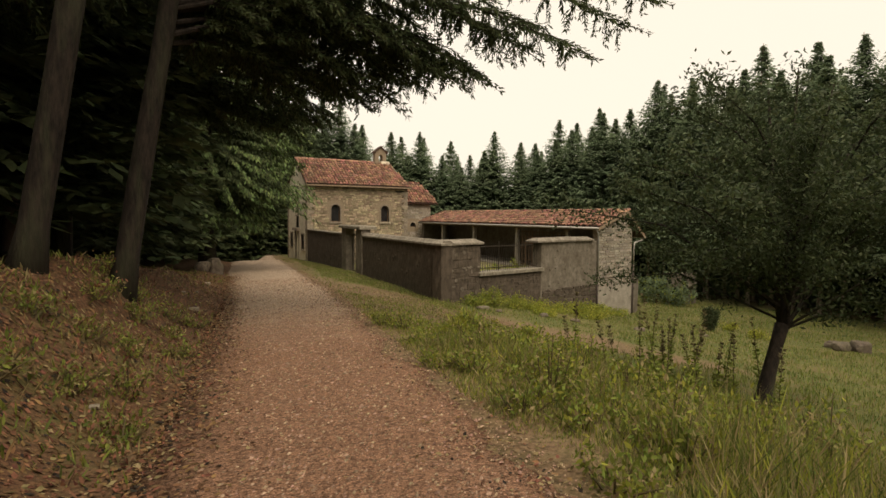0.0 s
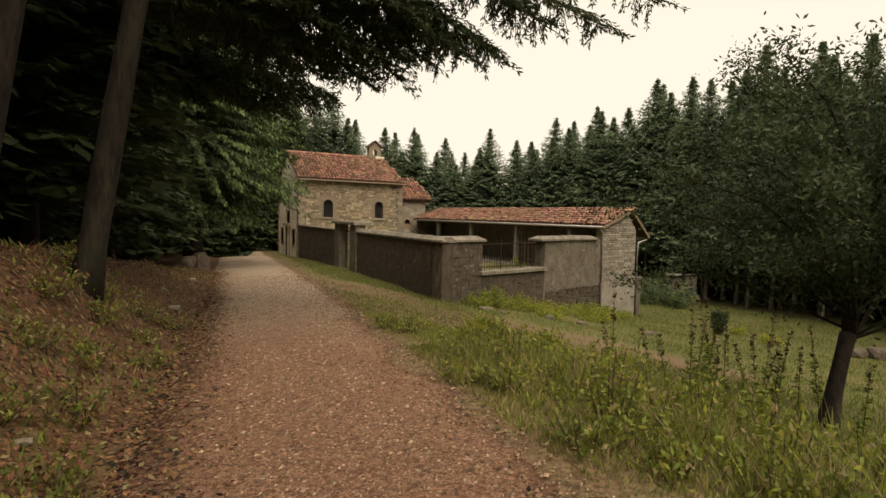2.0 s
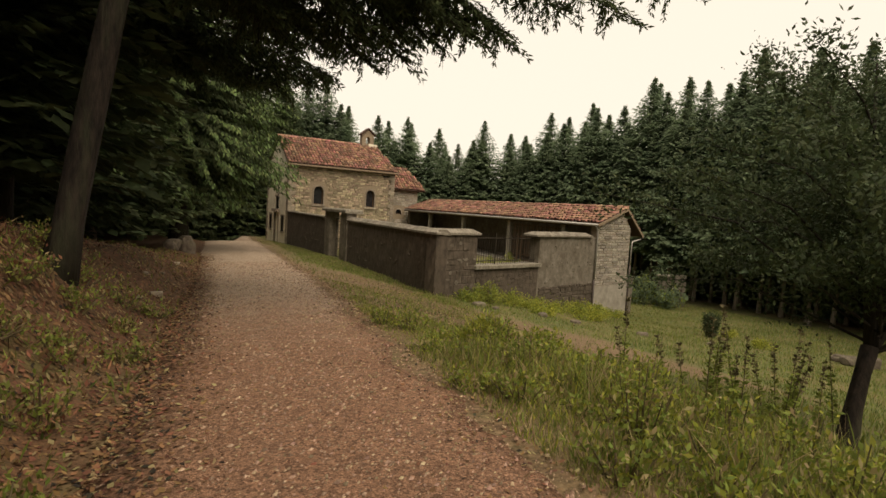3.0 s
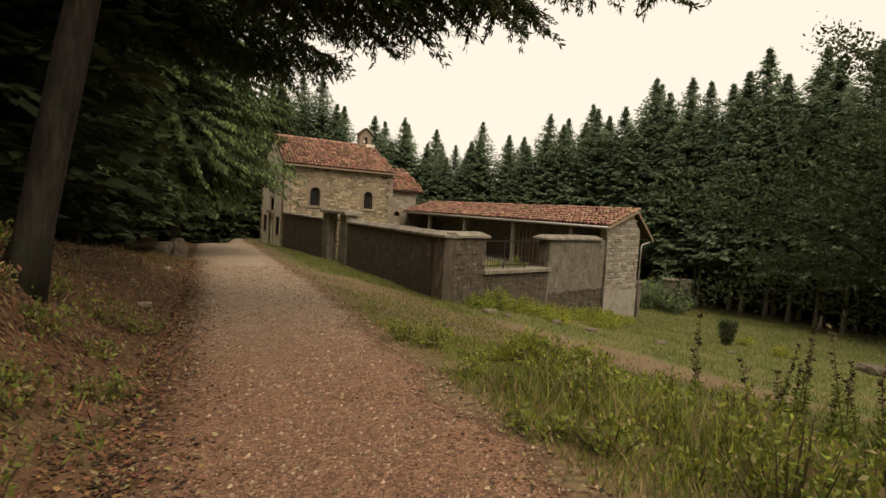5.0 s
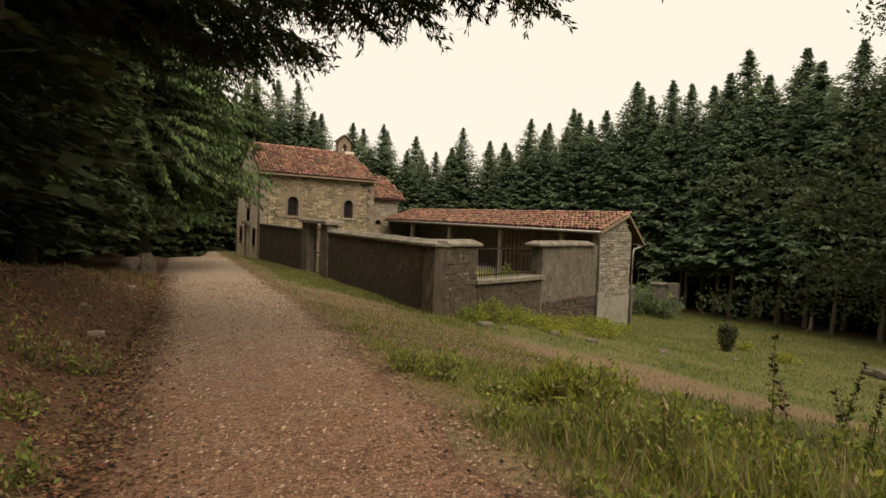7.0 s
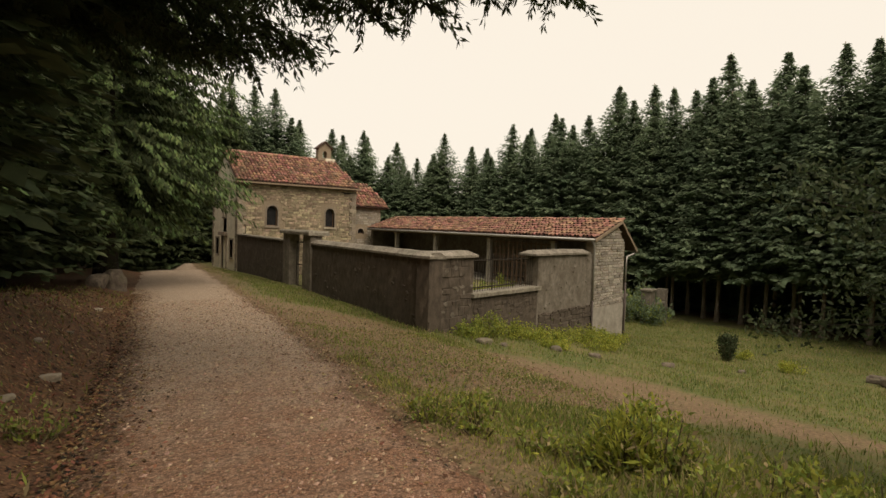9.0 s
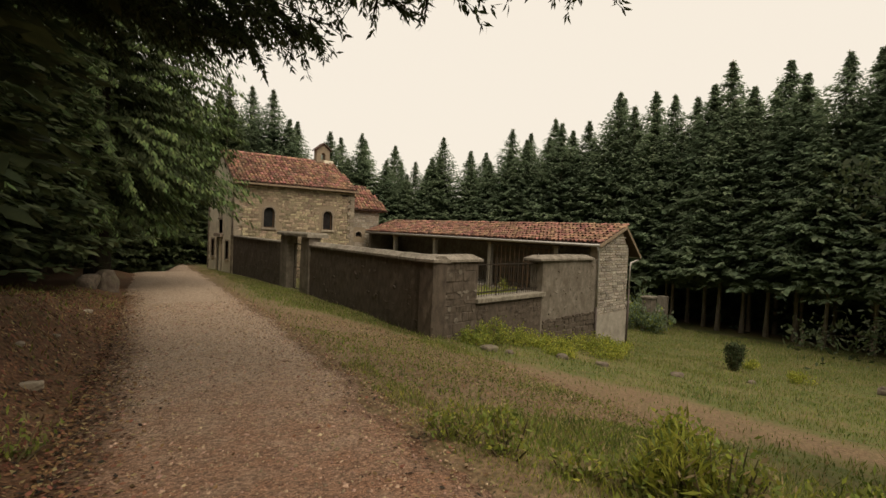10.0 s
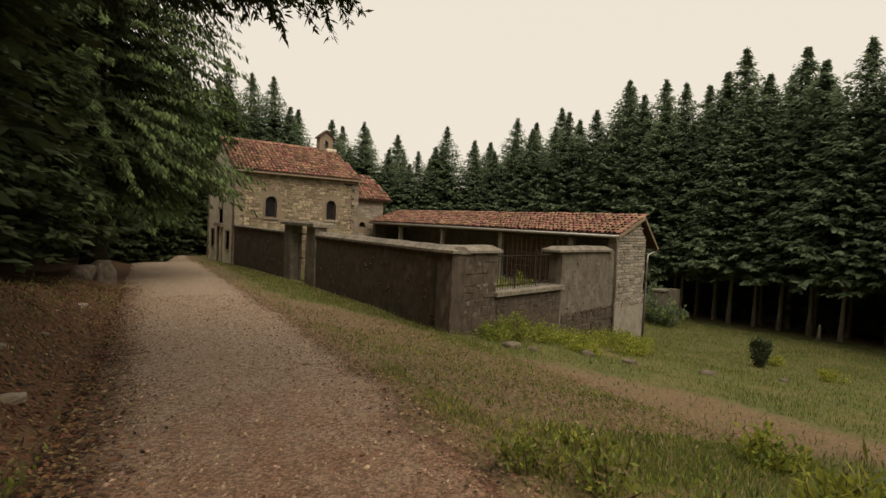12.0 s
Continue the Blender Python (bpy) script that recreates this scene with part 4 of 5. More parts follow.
# ---- trees ----
def spruce_crown(seed, height, radius, base, whorls, per, spray, width, gap, lit=0.0, hang=0.35, ragged=0.25, power=0.85, sides=2, skirt=0.3, droop=0.0):
    """Leaf arrays of a spruce: whorls of drooping boughs set with sprays of needles."""
    rnd = np.random.RandomState(seed)
    pos, along, side, slot = [], [], [], []
    for w in range(whorls):
        f = (w + rnd.uniform(-0.4, 0.4)) / whorls
        z = base + (height - base) * min(max(f, 0), 0.985)
        reach = radius * (1 - (z - base) / (height - base)) ** power * min(1.0, (1 - (z - base) / (height - base)) / 0.22) ** 0.7 + 0.03
        reach *= 1 - skirt * max(0, 0.10 - f) / 0.10
        for k in range(per):
            az = rnd.uniform(0, 2 * math.pi)
            z = base + (height - base) * min(max(f + rnd.uniform(-0.7, 0.7) / whorls, 0), 0.985)
            L = reach * rnd.uniform(1 - 1.6 * ragged, 1 + ragged * 0.7)
            d = np.array([math.cos(az), math.sin(az), 0.0])
            n = max(3, int(L / gap))
            rise = rnd.uniform(-0.1, 0.18) + 0.35 * f
            for s in np.linspace(0.16, 1.0, n):
                q = d * s * L + np.array([0, 0, z + rise * s * L - hang * (s * L) ** 1.5 / max(reach, 0.5) ** 0.5 + 0.15 * s * s * L])
                for j in range(1 + sides):
                    turn = az + (0, 1.0, -1.0)[j % 3] * rnd.uniform(0.6, 1.2) + (rnd.uniform(-0.5, 0.5) if j > 2 else 0)
                    a = np.array([math.cos(turn), math.sin(turn), rnd.uniform(-0.75, 0.05) - droop])
                    ln = spray * rnd.uniform(0.6, 1.25) * (0.24 + 0.76 * (1 - f) ** 0.5)
                    a = a / np.linalg.norm(a) * ln
                    b = np.cross(a, [0, 0, 1.0])
                    b = b / (np.linalg.norm(b) + 1e-6) * ln * width * rnd.uniform(0.7, 1.3)
                    b[2] += rnd.uniform(-0.4, 0.4) * ln * width
                    pos.append(q + rnd.uniform(-0.08, 0.08, 3))
                    along.append(a)
                    side.append(b)
                    slot.append(1 if lit and s > 0.72 and rnd.rand() < lit else 0)
    return np.array(pos), np.array(along), np.array(side), slot


def bend(lean, h):
    """Sideways drift of a trunk that leans at its foot and straightens above."""
    return lean * min(h, 5.0) + 0.02 * max(0.0, h - 5.0) * (1 if lean > 0.05 else 0) + (lean * max(0.0, h - 5.0) if lean <= 0.05 else 0)


def trunk_mesh(name, height, r, mat, lean=(0, 0), n=10, wob=0.06, seed=0):
    rnd = random.Random(seed)
    k = 9 if n < 14 else 22
    pts, rad = [], []
    for i in range(k + 1):
        f = i / k
        pts.append((bend(lean[0], f * height) + rnd.uniform(-wob, wob) * min(1, 2 * f), lean[1] * f * height + rnd.uniform(-wob, wob) * f, -0.4 + (height + 0.4) * f))
        rad.append(r * (1.0 - 0.93 * f) * (1.5 if i == 0 else rnd.uniform(0.95, 1.06) if n >= 14 else 1.0) + 0.012)
    return Shape().tube(pts, rad, n).mesh(name, mat, True)


SPRUCES = []
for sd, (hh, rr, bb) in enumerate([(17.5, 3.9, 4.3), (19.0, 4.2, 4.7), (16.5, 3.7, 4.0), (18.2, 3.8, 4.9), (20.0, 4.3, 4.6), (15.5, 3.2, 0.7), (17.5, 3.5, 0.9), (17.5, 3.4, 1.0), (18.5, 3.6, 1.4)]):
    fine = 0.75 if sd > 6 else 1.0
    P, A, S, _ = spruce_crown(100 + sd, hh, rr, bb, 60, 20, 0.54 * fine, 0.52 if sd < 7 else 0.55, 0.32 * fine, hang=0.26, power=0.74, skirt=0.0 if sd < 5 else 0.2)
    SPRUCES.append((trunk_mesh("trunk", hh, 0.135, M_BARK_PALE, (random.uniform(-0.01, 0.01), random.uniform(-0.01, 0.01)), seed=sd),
                    leaf_mesh("crown", P, A, S, [M_NEEDLE_HAZED if sd < 7 else M_NEEDLE])))


def spruce_thing(x, y, kind, scale, turn, label, group):
    t = thing("spruce", 0, 0, 0, label, "tree", group)
    t.matrix_world = pose(x, y, land(x, y) - 0.05, random.uniform(-1.2, 1.2), random.uniform(-1.2, 1.2), turn) @ Matrix.Diagonal((scale, scale, scale * random.uniform(0.93, 1.07), 1))
    tr, cr = SPRUCES[kind]
    put("trunk", tr, t)
    put("crown", cr, t)
    return t


def build_forest():
    rnd = random.Random(77)
    label = "tall dark-green spruce with bare lower trunk at the meadow's edge"
    deep = "tall dark spruce standing deep in the wood"
    for row, (off, gap) in enumerate(((0.5, 2.0), (3.0, 2.1), (5.6, 2.4), (8.6, 2.8), (13.0, 3.6))):
        carry = 0.0
        for (ax, ay), (bx, by) in zip(EDGE, EDGE[1:]):
            ln = math.hypot(bx - ax, by - ay)
            ux, uy = (bx - ax) / ln, (by - ay) / ln
            s = carry
            while s < ln:
                x = ax + ux * s + uy * (off + rnd.uniform(-0.6, 0.6))
                y = ay + uy * s - ux * (off + rnd.uniform(-0.6, 0.6))
                sc = rnd.uniform(0.90, 1.10) * (1.12 - 0.10 * ease(6, 17, y) - 0.06 * ease(24, 36, y) - 0.10 * ease(44, 54, y))
                if row == 0:
                    sc *= 0.95
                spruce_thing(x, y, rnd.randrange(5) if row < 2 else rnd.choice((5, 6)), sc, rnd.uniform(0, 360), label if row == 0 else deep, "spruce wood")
                s += gap * rnd.uniform(0.75, 1.25)
            carry = s - ln


build_forest()


def build_dark_wood():
    """The close wood to the west of the track and beyond its end."""
    rnd = random.Random(5)
    label = "dark spruce in the dense wood on the bank"
    # Spots below y = 0 are unseen, added behind the camera to enclose it.
    spots = [(-3.4, 9.8), (-2.6, 14.8), (-1.0, 18.6), (-4.6, 19.6), (0.3, 22.8), (-3.0, 25.6), (-7.0, 13.0), (-7.2, 18.0), (-6.2, 7.6), (-8.0, 24.0),
             (-0.8, 31.0), (-5.0, 32.0), (1.6, 34.5), (-3.0, 38.0), (-2.0, 43.0), (2.2, 43.0), (5.0, 50.5), (2.0, 52.0), (8.2, 52.5), (-1.5, 49.0), (6.3, 55.5),
             (11.0, 55.0), (9.5, 58.5), (3.5, 57.5), (-0.5, 56.0), (-4.5, 54.0), (-6.0, 46.0), (-9.0, 38.0), (-10.5, 30.0), (-11.0, 20.0), (-10.5, 11.0), (-9.0, 3.0),
             (-4.8, 3.4), (-3.8, -2.0), (-7.5, -3.0), (-3.5, -7.5), (-8.5, -9.0), (-0.5, -12.0), (6.0, -16.0), (12.0, -18.0), (18.0, -19.0), (24, -18), (-13, 6), (-14, 15), (-14, 25), (-14, 34), (-12, 44),
             (14.5, 57.5), (13.0, 62.0), (7.0, 62.0), (0.0, 62.0), (-6.0, 60.0), (2.8, 39.5), (-1.2, 12.2), (-2.2, 22.6), (-4.0, 16.2), (0.2, 27.0), (-5.8, 28.5), (-2.0, 34.5)]
    for x, y in spots:
        spruce_thing(x, y, rnd.choice((7, 8)), rnd.uniform(0.85, 1.05), rnd.uniform(0, 360), label, "dark wood")


build_dark_wood()


def boughs(limbs, seed, spray, width, gap, hang):
    """Limbs given as lists of points; returns their wood and hanging sprays of needles."""
    rnd = np.random.RandomState(seed)
    wood = Shape()
    pos, along, side = [], [], []
    for pts, r in limbs:
        pts = [Vector(p) for p in pts]
        fine = []
        for a, b in zip(pts, pts[1:]):
            for k in range(6):
                fine.append(a.lerp(b, k / 6))
        fine.append(pts[-1])
        wood.tube(fine, [r * (1 - 0.88 * i / (len(fine) - 1)) for i in range(len(fine))], 7)
        total = len(fine)
        for i in range(int(total * 0.18), total):
            p, d = fine[i], (fine[min(i + 1, total - 1)] - fine[max(i - 1, 0)]).normalized()
            cross = d.cross(Vector((0, 0, 1))).normalized()
            for sgn in (1, -1):
                for rep in range(3):
                    if rnd.rand() < 0.25:
                        continue
                    L = rnd.uniform(0.3, 1.0) * (1.1 - 0.5 * i / total)
                    dir2 = (cross * sgn * rnd.uniform(0.5, 1.0) + d * rnd.uniform(0.1, 0.9)).normalized()
                    tip = p + dir2 * L + Vector((0, 0, -hang * L * rnd.uniform(0.5, 1.3)))
                    off = Vector(rnd.uniform(-0.15, 0.15, 3))
                    wood.tube([p, p.lerp(tip, 0.55) + Vector((0, 0, 0.06 * L)), tip], [0.012, 0.008, 0.003], 4, False)
                    m = max(3, int(L / gap))
                    for s in np.linspace(0.15, 1, m):
                        c = p.lerp(tip, s) + Vector((0, 0, 0.06 * L * 4 * s * (1 - s)))
                        for q in range(5):
                            a = np.array(dir2) * 0.6 + rnd.uniform(-0.8, 0.8, 3) + np.array([0, 0, -0.55])
                            a = a / np.linalg.norm(a) * spray * rnd.uniform(0.6, 1.3)
                            b = np.cross(a, rnd.uniform(-1, 1, 3))
                            b = b / (np.linalg.norm(b) + 1e-6) * np.linalg.norm(a) * width
                            pos.append(np.array(c + off * 0.3) + rnd.uniform(-0.03, 0.03, 3))
                            along.append(a)
                            side.append(b)
    return wood, np.array(pos), np.array(along), np.array(side)


def limb_set(x, y, lean, spec, seed):
    """Limbs from a trunk at (x, y) to the given tips, in the tree's own space."""
    g, rnd, out = land(x, y), random.Random(seed), []
    for z, tip, sag in spec:
        a = Vector((bend(lean, z - g), 0, z - g))
        e = Vector((tip[0] - x, tip[1] - y, tip[2] - g))
        mid = a.lerp(e, 0.45) + Vector((rnd.uniform(-0.2, 0.2), rnd.uniform(-0.3, 0.3), sag))
        out.append(([a, a.lerp(mid, 0.5) + Vector((0, 0, 0.12)), mid, mid.lerp(e, 0.6) + Vector((0, 0, 0.1)), e], 0.045))
    return out


def bank_tree(x, y, height, r, lean, spec, seed, crown_base, label):
    t = thing("spruce", x, y, land(x, y), label, "tree")
    put("trunk", trunk_mesh("trunk", height, r, M_BARK, (lean, 0.0), 14, 0.05, seed), t)
    wood, P, A, S = boughs(limb_set(x, y, lean, spec, seed), seed + 4, 0.115, 0.27, 0.07, 0.42)
    tagged(put("bough_wood", wood.mesh("bough_wood", M_BARK), t), kind="stuff")
    put("foliage", leaf_mesh("foliage", P, A, S, [M_NEEDLE]), t)
    P, A, S, _ = spruce_crown(300 + seed, height, 3.6, crown_base, 40, 16, 0.32, 0.5, 0.23, hang=0.28)
    P[:, 0] += bend(lean, 9.0)
    put("crown", leaf_mesh("crown", P, A, S, [M_NEEDLE]), t)


def build_bank_trees():
    """Two tall trees on the bank whose limbs hang over the track."""
    over = [
        (4.3, (5.5, 9.2, 3.95), 0.6), (4.6, (7.05, 8.5, 4.55), 0.6), (4.5, (6.2, 8.5, 4.35), 0.6), (4.0, (5.2, 10.0, 4.0), 0.4), (4.5, (5.9, 9.0, 4.3), 0.5), (4.1, (4.5, 9.0, 4.15), 0.5),
        (4.5, (5.0, 9.5, 4.15), 0.5), (4.9, (7.5, 9.0, 4.6), 0.5), (4.8, (6.0, 10.0, 4.5), 0.5), (5.2, (8.9, 7.5, 4.95), 0.6), (5.5, (9.9, 7.2, 5.5), 0.6), (5.6, (10.4, 7.0, 6.0), 0.6),
        (5.0, (8.2, 8.2, 5.0), 0.6), (5.3, (7.4, 8.0, 5.1), 0.5), (5.1, (6.6, 9.2, 4.8), 0.5), (4.9, (5.6, 8.6, 4.6), 0.5), (5.4, (4.8, 9.6, 4.9), 0.4), (5.6, (6.0, 8.8, 5.3), 0.4),
        (5.9, (8.6, 8.8, 5.7), 0.5), (6.1, (7.2, 9.4, 6.0), 0.5), (5.8, (5.2, 10.6, 5.4), 0.4), (6.3, (6.4, 10.2, 6.2), 0.4), (4.2, (3.4, 9.4, 4.0), 0.3), (4.6, (3.8, 9.9, 4.4), 0.3),
        (5.0, (3.2, 10.4, 4.8), 0.3), (5.5, (4.2, 10.0, 5.3), 0.3), (4.8, (2.6, 9.6, 4.6), 0.3), (6.0, (3.6, 9.0, 5.9), 0.3), (4.9, (-2.8, 9.2, 4.5), 0.3), (6.0, (-2.6, 7.1, 5.6), 0.3),
        (5.2, (5.3, 9.0, 4.3), 0.5), (5.0, (6.6, 8.7, 4.4), 0.5), (4.7, (4.2, 10.2, 4.1), 0.4), (6.4, (8.4, 7.6, 6.6), 0.5), (6.8, (9.4, 7.8, 7.0), 0.5)]
    bank_tree(0.85, 7.9, 19, 0.15, 0.165, over, 3, 8.5, "tall spruce on the bank with long boughs over the track")
    side = [(4.2, (-3, 8.05, 4.0), 0.3), (5.0, (-2.6, 5.05, 4.8), 0.3), (5.6, (1.0, 9.25, 5.2), 0.3), (4.6, (-0.9, 9.65, 4.2), 0.3), (6.6, (-2.4, 8.45, 6.4), 0.3), (5.2, (-1.8, 9.85, 4.9), 0.3)]
    bank_tree(-0.02, 6.5, 18, 0.165, 0.165, side, 9, 8.0, "thick-trunked spruce on the leafy bank")
    back = [(4.4, (4.5, 11.0, 3.7), 0.5), (4.8, (5.1, 11.9, 4.05), 0.5), (4.5, (4.3, 12.0, 3.9), 0.4), (4.2, (3.9, 11.5, 3.7), 0.4), (4.0, (3.9, 11.0, 3.45), 0.4), (4.6, (4.6, 10.6, 3.75), 0.4), (4.3, (3.6, 12.5, 3.8), 0.3),
            (5.0, (4.9, 11.2, 4.5), 0.4), (5.3, (4.4, 12.6, 4.8), 0.4), (5.0, (3.4, 13.0, 4.4), 0.3), (5.6, (4.0, 11.4, 5.0), 0.4), (4.8, (3.0, 11.8, 4.2), 0.3), (5.8, (5.2, 12.4, 5.3), 0.4), (4.4, (2.6, 12.6, 3.8), 0.3),
            (5.2, (3.2, 14.2, 4.6), 0.3), (6.0, (3.6, 12.8, 5.4), 0.3), (4.6, (-2.8, 14.0, 4.2), 0.3), (5.6, (1.8, 15.4, 5.0), 0.3), (3.8, (1.4, 12.0, 3.4), 0.2), (3.4, (-1.4, 11.8, 3.0), 0.2)]
    bank_tree(-0.6, 13.25, 19, 0.19, 0.05, back, 15, 3.4, "spruce on the bank with boughs reaching to the track")


build_bank_trees()


def build_weeping_spruce():
    """The full spruce beside the chapel, its boughs hanging low over the track."""
    x, y = 3.4, 28.4
    t = thing("spruce", x, y, land(x, y), "large full spruce with pale-tipped drooping boughs beside the track", "tree")
    put("trunk", trunk_mesh("trunk", 21, 0.34, M_BARK, (0, 0), 12, 0.05, 4), t)
    P, A, S, slot = spruce_crown(400, 26, 5.5, 2.9, 64, 28, 0.27, 0.34, 0.16, lit=0.65, droop=0.9, hang=0.5, ragged=0.22, power=0.5, sides=3, skirt=0.45)
    put("crown", leaf_mesh("crown", P, A, S, [M_NEEDLE, M_NEEDLE_LIT], slot), t)
    for k, (x, y, h, r, b) in enumerate([(0.2, 25.2, 19, 3.8, 2.4), (-1.8, 20.6, 18, 3.8, 1.9), (-2.6, 16.6, 18, 3.4, 1.9), (-4.2, 12.2, 18, 3.6, 1.8), (-5.2, 8.6, 18, 3.4, 1.6), (-0.6, 31.5, 19, 3.6, 1.6)]):
        t = thing("spruce", x, y, land(x, y), "full-branched dark spruce at the front of the bank wood", "tree", "bank spruces")
        put("trunk", trunk_mesh("trunk", h, 0.28, M_BARK, (0, 0), 12, 0.05, 40 + k), t)
        P, A, S, slot = spruce_crown(410 + k, h, r, b, 46, 20, 0.27, 0.38, 0.19, lit=0.2, droop=0.6, hang=0.42, power=0.6)
        put("crown", leaf_mesh("crown", P, A, S, [M_NEEDLE, M_NEEDLE_LIT], slot), t)


build_weeping_spruce()


def build_meadow_tree():
    """The small dense tree that leans at the meadow's edge."""
    x, y = 9.2, 3.4
    g = land(x, y)
    t = thing("small_tree", x, y, g, "small leaning tree with forked trunk and dense dark foliage", "tree")
    s = Shape()
    fork = Vector((0.50, 0.08, 1.15))
    s.tube([(-0.06, 0, -0.3), (0.0, 0, 0.1), (0.12, 0.02, 0.45), (0.34, 0.06, 0.85), fork], [0.18, 0.125, 0.098, 0.09, 0.10], 14)
    rnd = random.Random(21)
    limbs = []
    for az, L, up in [(rnd.uniform(0, 6.28), rnd.uniform(1.5, 3.2), rnd.uniform(0.1, 1.0)) for _ in range(44)] + [(0.1, 1.9, 0.12), (3.1, 1.7, 0.25), (0.4, 2.1, 0.5), (2.6, 2.4, 0.6), (4.0, 2.2, 0.4)]:
        L *= 1.28 if math.cos(az) < 0 else 1.1
        z0 = fork.z + rnd.uniform(-0.05, 1.9)
        st = Vector((fork.x + 0.06 * (z0 - fork.z), 0, z0))
        e = st + Vector((math.cos(az) * L * (1 - 0.30 * up), math.sin(az) * L * (1 - 0.30 * up), up * L * 0.85))
        limbs.append((st, st.lerp(e, 0.5) + Vector((0, 0, 0.12 * L)), e))
    for dx, dy, top in ((0.05, 0.05, 4.9), (0.5, -0.2, 4.7), (-0.4, 0.2, 4.6)):
        s.tube([fork, fork + Vector((dx * 0.4, dy * 0.4, 1.4)), Vector((fork.x + dx, dy, top))], [0.075, 0.05, 0.012], 8)
        limbs.append((fork + Vector((dx * 0.3, dy * 0.3, 0.9)), fork + Vector((dx * 0.6, dy * 0.6, 2.2)), Vector((fork.x + dx, dy, top))))
    nr = np.random.RandomState(31)
    pos, along, side = [], [], []
    for a, b, c in limbs:
        s.tube([a, b, c], [0.022, 0.014, 0.004], 5, False)
        for q in np.linspace(0.22, 1.03, 40):
            m = a.lerp(b, q * 2) if q < 0.5 else b.lerp(c, q * 2 - 1)
            for _ in range(26):
                o = nr.normal(0, 0.125, 3)
                d = nr.uniform(-1, 1, 3) + np.array([0, 0, 0.25])
                d = d / np.linalg.norm(d) * nr.uniform(0.045, 0.095)
                w = np.cross(d, nr.uniform(-1, 1, 3))
                w = w / (np.linalg.norm(w) + 1e-6) * np.linalg.norm(d) * 0.42
                pos.append(np.array(m) + o)
                along.append(d)
                side.append(w)
    put("trunk", s.mesh("trunk", M_BARK, True), t)
    put("crown", leaf_mesh("crown", np.array(pos), np.array(along), np.array(side), [M_YEW]), t)


build_meadow_tree()


# ---- undergrowth ----
def outside(x, y):
    """Not under the walls, the chapel or the road."""
    if abs(x - road_mid(y)) < road_half(y) + 0.02:
        return False
    if y > 16.58 + 0.249 * (x - 10.65) - 0.05 and 10.6 < x < 24.0 and y < 46.5:
        return False
    return True


def blades(name, label, n, sample, height, width, mats, mix, seed, category="grass", lean=0.45, kind="stuff"):
    rnd = np.random.RandomState(seed)
    pos, along, side, slot = [], [], [], []
    tries = 0
    while len(pos) < n and tries < n * 6:
        tries += 1
        x, y, h = sample(rnd)
        if not outside(x, y):
            continue
        az = rnd.uniform(0, 6.283)
        L = h * rnd.uniform(height[0], height[1])
        l = rnd.uniform(0.05, lean)
        pos.append((x, y, land(x, y) - 0.015))
        along.append((math.cos(az) * l * L, math.sin(az) * l * L, L))
        sz = rnd.uniform(0, 6.283)
        w = rnd.uniform(*width)
        side.append((math.cos(sz) * w, math.sin(sz) * w, 0))
        slot.append(rnd.choice(len(mats), p=mix))
    me = leaf_mesh(name, np.array(pos), np.array(along), np.array(side), mats, slot, 0.12)
    return tagged(new(name, me), label, category, kind=kind)


def tall_verge(rnd):
    y = rnd.uniform(-0.8, 15)
    x = road_mid(y) + road_half(y) + 0.1 + abs(rnd.normal(0, 1)) * 1.6
    k = ease(0.0, 1.4, x - road_mid(y) - road_half(y))
    k *= 1 - 0.88 * ease(5.4, 7.6, y)
    if y > 11.5 or dry_at(x, y) > 0.3 + 0.6 * rnd.rand() and x - road_mid(y) > 2.0:
        return road_mid(0), 0, 1
    return x, y, (0.16 + 0.84 * k) * (0.45 + 0.9 * (noise.noise((x * 0.9, y * 0.9, 2.0)) + 0.5)) * (0.2 if near_line(x, y, SIDE_TRACK) < 1.1 else 1.0)


blades("tall_grass", "tall mixed green and straw-coloured grass along the track", 36000, tall_verge, (0.10, 0.56), (0.005, 0.014), [M_GRASS, M_DRYGRASS, M_WEED, M_YELLOWGREEN], [0.34, 0.34, 0.16, 0.16], 1, lean=0.75)


def meadow(rnd):
    x, y = 6 + 32 * rnd.rand() ** 1.3, rnd.uniform(-1, 30)
    if dry_at(x, y) > 0.25 and rnd.rand() < 0.86:
        return road_mid(0), 0, 1
    k = 1.0
    return x, y, k * (0.5 + 0.6 * (noise.noise((x * 0.35, y * 0.35, 6.0)) + 0.5)) * (1 + 0.02 * x)


blades("meadow_grass", "short green meadow grass below the chapel wall", 95000, meadow, (0.05, 0.17), (0.010, 0.022), [M_GRASS, M_DRYGRASS, M_WEED], [0.66, 0.16, 0.18], 2)


def wall_verge(rnd):
    y = rnd.uniform(15, 42)
    x = rnd.uniform(road_mid(y) + road_half(y) + 0.05, 10.6)
    if dry_at(x, y) > 0.35 and rnd.rand() < 0.85 or x < 8.9 and rnd.rand() < 0.6:
        return road_mid(0), 0, 1
    return x, y, 0.6 + 0.4 * rnd.rand()


blades("verge_grass", "short trodden grass strip beside the long wall", 14000, wall_verge, (0.04, 0.13), (0.012, 0.025), [M_GRASS, M_DRYGRASS], [0.68, 0.32], 3)


def near_verge(rnd):
    y = rnd.uniform(7.5, 16)
    x = road_mid(y) + road_half(y) + 0.05 + rnd.rand() ** 0.8 * 4.5
    g = noise.noise((x * 0.8, y * 0.8, 5.0))
    if dry_at(x, y) > 0.2 + 0.9 * rnd.rand():
        x, y = 0, 0
    return (x, y, 0.7 + 0.4 * g) if x else (road_mid(0), 0, 1)


